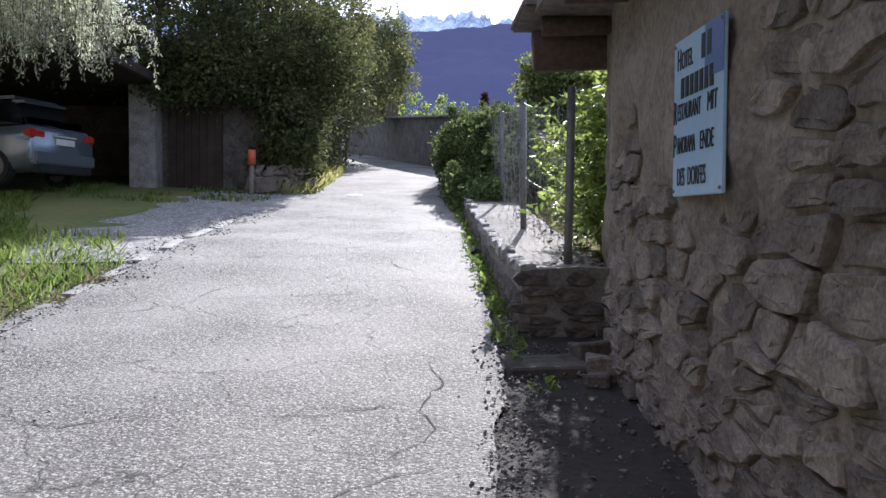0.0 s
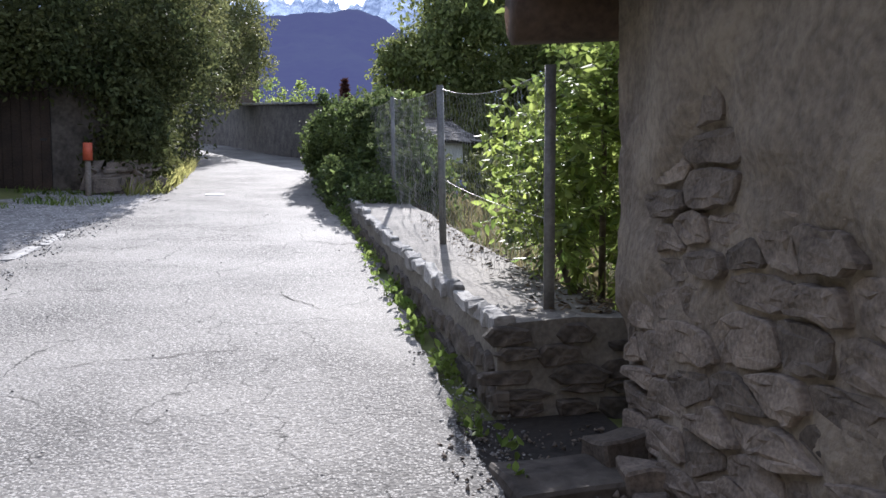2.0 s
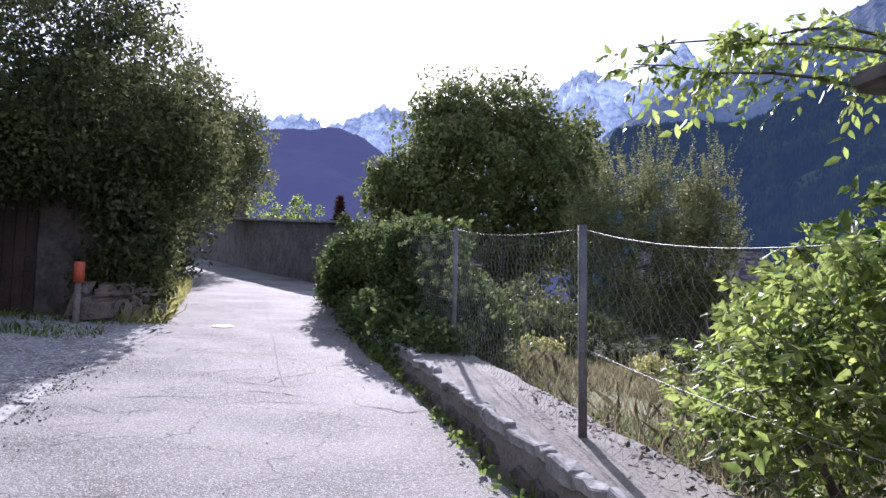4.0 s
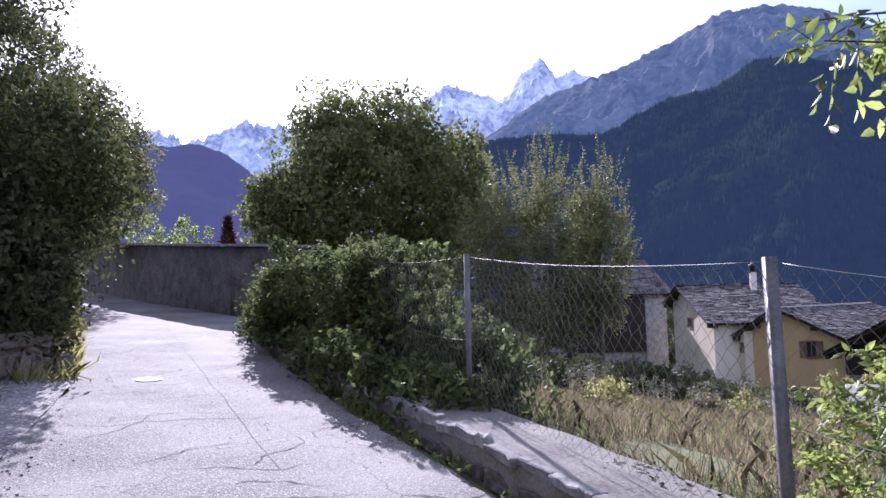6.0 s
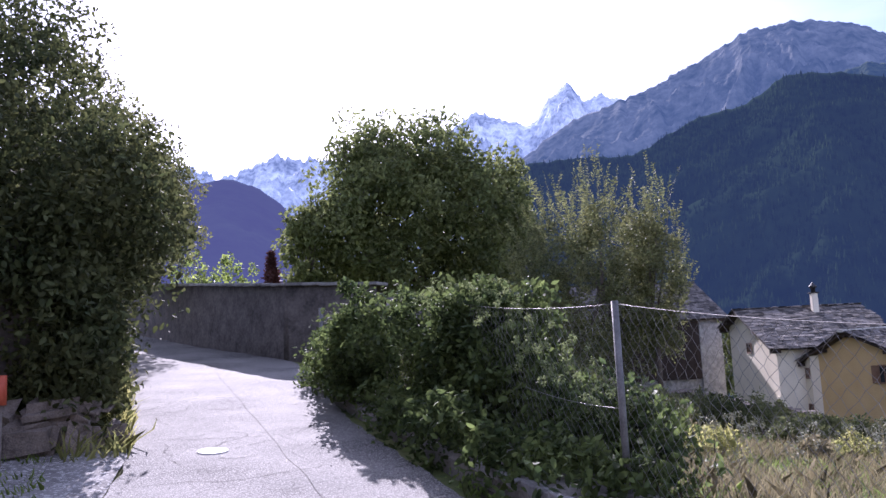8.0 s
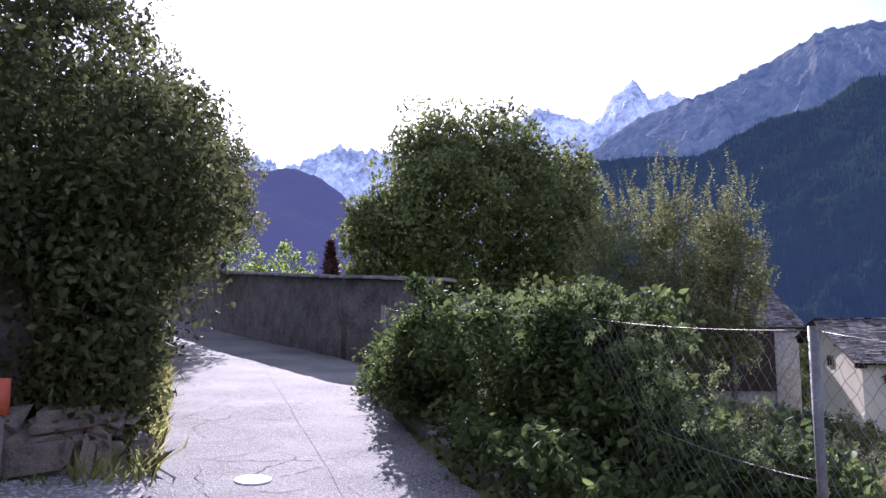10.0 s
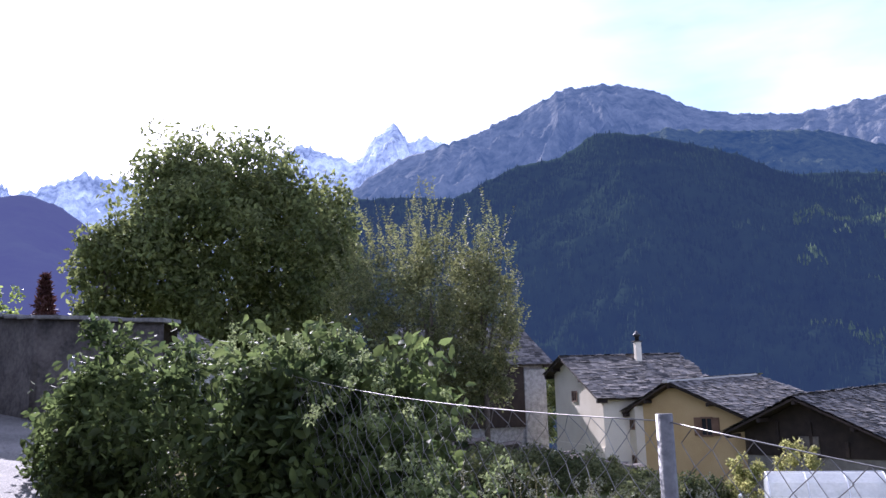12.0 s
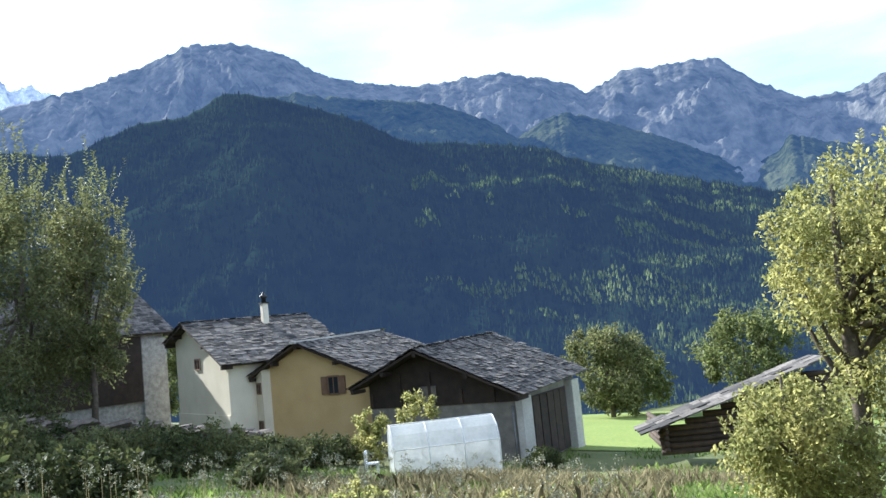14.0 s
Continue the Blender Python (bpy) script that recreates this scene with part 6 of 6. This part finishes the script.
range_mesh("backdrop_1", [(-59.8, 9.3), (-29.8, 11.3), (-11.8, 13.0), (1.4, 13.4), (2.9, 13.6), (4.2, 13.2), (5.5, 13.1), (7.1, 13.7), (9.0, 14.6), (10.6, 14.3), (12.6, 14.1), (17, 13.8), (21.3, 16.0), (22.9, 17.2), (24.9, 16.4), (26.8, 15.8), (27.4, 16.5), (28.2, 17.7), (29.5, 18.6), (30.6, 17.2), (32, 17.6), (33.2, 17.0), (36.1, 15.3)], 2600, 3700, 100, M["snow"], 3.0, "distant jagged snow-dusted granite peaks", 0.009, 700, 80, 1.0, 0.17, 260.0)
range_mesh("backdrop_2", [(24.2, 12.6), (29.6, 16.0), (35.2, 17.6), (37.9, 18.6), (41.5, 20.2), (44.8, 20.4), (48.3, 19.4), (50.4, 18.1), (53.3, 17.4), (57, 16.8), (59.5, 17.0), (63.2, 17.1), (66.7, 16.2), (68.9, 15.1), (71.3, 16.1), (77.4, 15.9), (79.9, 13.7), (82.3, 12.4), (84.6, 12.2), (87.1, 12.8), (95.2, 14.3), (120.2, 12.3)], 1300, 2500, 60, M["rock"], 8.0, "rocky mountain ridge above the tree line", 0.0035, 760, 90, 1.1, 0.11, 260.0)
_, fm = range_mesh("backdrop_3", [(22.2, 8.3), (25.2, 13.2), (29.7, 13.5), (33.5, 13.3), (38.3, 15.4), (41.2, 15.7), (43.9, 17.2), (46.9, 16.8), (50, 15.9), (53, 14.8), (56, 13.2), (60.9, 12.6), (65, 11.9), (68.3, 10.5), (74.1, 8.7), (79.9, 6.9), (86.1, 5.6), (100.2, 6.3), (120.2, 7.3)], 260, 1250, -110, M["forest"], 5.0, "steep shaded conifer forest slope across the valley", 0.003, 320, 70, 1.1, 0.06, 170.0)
range_mesh("backdrop_4", [(-49.8, 9.3), (-19.8, 11.3), (-5.8, 12.2), (0.4, 12.4), (2.2, 12.6), (5.9, 12.9), (7.5, 12.4), (9.1, 11.3), (10.3, 9.8), (11.1, 7.7), (13.2, 5.3), (22.2, 4.8), (30.2, 4.3)], 500, 1500, -60, M["hill"], 6.0, "dark wooded rounded hill with morning haze put in as a glow", 0.002, 300, 44, 0.9, 0.02, 130.0)
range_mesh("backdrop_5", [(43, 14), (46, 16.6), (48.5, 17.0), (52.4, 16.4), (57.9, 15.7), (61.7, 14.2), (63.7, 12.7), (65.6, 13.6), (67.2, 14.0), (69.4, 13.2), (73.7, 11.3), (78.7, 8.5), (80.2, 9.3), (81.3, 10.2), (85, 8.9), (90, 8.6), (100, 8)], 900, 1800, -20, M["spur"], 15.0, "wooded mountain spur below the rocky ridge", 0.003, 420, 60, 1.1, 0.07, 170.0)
# trees on the forest slope: dark conifers, and bands of lighter trees that paint sunlight towards the open end of the
# valley
def slope_trees(name, seed, n, columns, rows_, tall, wide, mat, label, keep=None):
    rng = np.random.default_rng(seed)
    fa, fr = rng.uniform(*columns, n), rng.uniform(*rows_, n)
    if keep:
        k = np.array([keep(a, r) for a, r in zip(fa, fr)])
        fa, fr = fa[k], fr[k]
        n = len(fa)
    ia, ir = fa.astype(int), fr.astype(int)
    ta, tr = (fa - ia)[:, None], (fr - ir)[:, None]
    p = (fm[ia, ir] * (1 - ta) + fm[ia + 1, ir] * ta) * (1 - tr) + (fm[ia, ir + 1] * (1 - ta) + fm[ia + 1, ir + 1] * ta) * tr
    hgts = rng.uniform(*tall, n)[:, None] * (0.45 + 0.55 * fr[:, None] / fm.shape[1])
    wd = hgts * wide
    v = np.stack([p + np.concatenate([wd * np.cos(a_), wd * np.sin(a_), -2 + 0 * wd], axis=1) for a_ in (0.3, 1.87, 3.44, 5.01)] + [p + np.concatenate([0 * wd, 0 * wd, hgts], axis=1)], axis=1).reshape(-1, 3)
    b = (np.arange(n) * 5)[:, None]
    f = np.concatenate([b + np.array([[0, 1, 4]]), b + np.array([[1, 2, 4]]), b + np.array([[2, 3, 4]]), b + np.array([[3, 0, 4]])])
    return tagged(arrays(name, v, f, mat), label, "forest", kind="stuff")


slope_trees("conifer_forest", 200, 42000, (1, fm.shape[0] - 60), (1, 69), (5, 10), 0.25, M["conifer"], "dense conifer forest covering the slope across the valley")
slope_trees("broadleaf_wood", 201, 46000, (110, fm.shape[0] - 70), (6, 68), (3.5, 7), 0.4, M["sunlit_trees"], "woods on the far slope, lighter green in bands that paint sunlight",
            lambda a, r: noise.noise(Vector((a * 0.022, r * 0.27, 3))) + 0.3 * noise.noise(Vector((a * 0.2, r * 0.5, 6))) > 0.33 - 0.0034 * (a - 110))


# ---- stones of the walls ----
def stone_meshes(rng, n, w, h, d, mat, irregular=0.22):
    out = []
    for k in range(n):
        me = bpy.data.meshes.new("stone")
        bm = rough_stone(rng, w * rng.uniform(0.8, 1.2), h * rng.uniform(0.8, 1.2), d, irregular)
        bm.to_mesh(me)
        bm.free()
        me.materials.append(mat)
        out.append(me)
    return out


srng = random.Random(300)
# face stones of the low wall, darkened for the shade on that side
pool = stone_meshes(srng, 18, 0.42, 0.20, 0.028, M["shaded_rubble"], 0.16)
inv = building.matrix_basis.inverted()


def clipped(poly, mx, mz, nx, nz):
    """The part of a convex outline that lies behind the line through (mx, mz) with normal (nx, nz)."""
    kept = []
    for (ax, az), (bx, bz) in zip(poly, poly[1:] + poly[:1]):
        da, db = (ax - mx) * nx + (az - mz) * nz, (bx - mx) * nx + (bz - mz) * nz
        if da <= 0:
            kept.append((ax, az))
        if da * db < 0:
            t = da / (da - db)
            kept.append((ax + (bx - ax) * t, az + (bz - az) * t))
    return kept


def wall_stone(cy, cz, outline, d):
    """One rubble stone from its outline, with broken edges and an uneven face; built round its own middle."""
    ring = []
    for (ay, az), (by, bz) in zip(outline, outline[1:] + outline[:1]):
        ring.append((ay * 0.88 + by * 0.12, az * 0.88 + bz * 0.12))
        if math.hypot(by - ay, bz - az) > 0.09:
            ring.append(((ay + by) / 2 + srng.uniform(-0.012, 0.012), (az + bz) / 2 + srng.uniform(-0.012, 0.012)))
        ring.append((ay * 0.12 + by * 0.88, az * 0.12 + bz * 0.88))
    bm = bmesh.new()
    ty, tz = srng.uniform(-0.06, 0.06), srng.uniform(-0.10, 0.05)

    def level(shrink, depth, rough):
        return [bm.verts.new((-(depth + ty * (p - cy) * shrink + tz * (q - cz) * shrink) + srng.uniform(-rough, rough), (p - cy) * shrink, (q - cz) * shrink)) for p, q in ring]

    rings = [level(1.0, -0.05, 0.0), level(0.99, d * 0.7, 0.003), level(0.935, d, 0.004), level(0.55, d * 1.05, 0.007)]
    n = len(ring)
    for A, B in zip(rings, rings[1:]):
        for k in range(n):
            bm.faces.new((A[k], B[k], B[(k + 1) % n], A[(k + 1) % n]))
    bm.faces.new(rings[-1])
    bmesh.ops.recalc_face_normals(bm, faces=bm.faces)
    me = bpy.data.meshes.new("stone")
    bm.to_mesh(me)
    bm.free()
    me.materials.append(M["stone"])
    o = new("stone", me)
    o.parent, o.matrix_parent_inverse = building, inv
    o.matrix_basis = Matrix.Translation((WX + 0.012 + batter(cy), cy, cz))


# seeds in wavering courses, some stones long and flat, some small fillers between them
seeds = []
z = 1.12
while z < 3.86:
    y = 3.3 + srng.uniform(0, 0.3)
    tall = srng.uniform(0.07, 0.165)
    while y < 8.1:
        w = srng.choice((srng.uniform(0.09, 0.16), srng.uniform(0.16, 0.3), srng.uniform(0.28, 0.52)))
        seeds.append((y + w / 2, z + 0.16 * noise.noise(Vector((y * 0.7, z * 0.4, 2))) + srng.uniform(-0.035, 0.035), w))
        y += w
    z += tall
STRETCH = 2.3
for i, (sy, sz, w) in enumerate(seeds):
    ground_line = road_z(sy) - 0.2
    if sz < ground_line or plaster_at(sy, sz) > 0.24:
        continue
    cell = [(sy - 0.5, sz - 0.22), (sy + 0.5, sz - 0.22), (sy + 0.5, sz + 0.22), (sy - 0.5, sz + 0.22)]
    for j, (oy, oz, _) in enumerate(seeds):
        dy, dz = oy - sy, (oz - sz) * STRETCH
        if j != i and abs(dy) < 1.0 and abs(oz - sz) < 0.5:
            cell = clipped(cell, sy + dy / 2, sz + (oz - sz) / 2, dy, dz * STRETCH)
            if len(cell) < 3:
                break
    cell = clipped(cell, 8.05, sz, 1.0, 0.0) if len(cell) > 2 else cell
    if len(cell) < 3:
        continue
    cy, cz = sum(p[0] for p in cell) / len(cell), sum(p[1] for p in cell) / len(cell)
    wide, high = max(p[0] for p in cell) - min(p[0] for p in cell), max(p[1] for p in cell) - min(p[1] for p in cell)
    gap = srng.uniform(0.006, 0.016)
    fy, fz = max(0.5, 1 - 2 * gap / wide), max(0.5, 1 - 2 * gap / high)
    wall_stone(cy, cz, [(cy + (p - cy) * fy, cz + (q - cz) * fz) for p, q in cell], srng.choice((0.006, 0.014, 0.02, 0.034)))
# coping edge stones and face stones of the low wall
# edge stones get a lighter grey that paints their sunlit tops
pool2 = []
for k in range(8):
    bm = boxed(-0.045, 0.045, -0.18, 0.18, -0.045, 0.045)
    bmesh.ops.subdivide_edges(bm, edges=[e for e in bm.edges if abs(e.verts[0].co.y - e.verts[1].co.y) > 0.1], cuts=2)
    bmesh.ops.bevel(bm, geom=list(bm.edges), offset=0.010, segments=1, affect='EDGES')
    for q in bm.verts:
        q.co += 0.026 * noise.noise_vector(q.co * 10 + Vector((k * 5, 0, 0)))
    me = bpy.data.meshes.new("stone")
    bm.to_mesh(me)
    bm.free()
    me.materials.append(M["grey_stone"])
    pool2.append(me)
inv2 = planter.matrix_basis.inverted()
y = 8.42
while y < 16.4:
    w = srng.uniform(0.12, 0.55)
    zt = float(cop_z(y))
    o = new("stone", srng.choice(pool2))
    o.parent, o.matrix_parent_inverse = planter, inv2
    o.matrix_basis = Matrix.Translation((0.965 + srng.uniform(-0.02, 0.02), y + w / 2, zt + srng.uniform(-0.012, 0.008))) @ pose(0, 0, 0, 5.5 + srng.uniform(-1.5, 1.5), srng.uniform(-4, 3), srng.uniform(-4, 4))
    o.scale = (srng.uniform(0.7, 1.2), (w + 0.01) / 0.36, srng.uniform(0.55, 1.2))
    zz = zt - 0.14
    while zz > road_z(y) + 0.03:
        o = new("stone", srng.choice(pool))
        o.parent, o.matrix_parent_inverse = planter, inv2
        o.matrix_basis = Matrix.Translation((0.94, y + w / 2 + srng.uniform(-0.05, 0.05), zz - 0.06)) @ pose(0, 0, 0, 5, 0, srng.uniform(-6, 6))
        o.scale = (1.2, w / 0.42, 0.7)
        zz -= 0.15
    y += w
for k in range(14):
    o = new("stone", srng.choice(pool))
    o.parent, o.matrix_parent_inverse = planter, inv2
    o.matrix_basis = Matrix.Translation((1.04 + 0.24 * (k % 3) + srng.uniform(-0.07, 0.07), 8.40, 1.90 + 0.085 * (k // 3) + srng.uniform(-0.02, 0.02))) @ pose(0, 0, 0, 0, srng.uniform(-7, 7), 90 + srng.uniform(-6, 6))
    o.scale = (srng.uniform(0.5, 1.2), srng.uniform(0.4, 0.8), srng.uniform(0.3, 0.55))
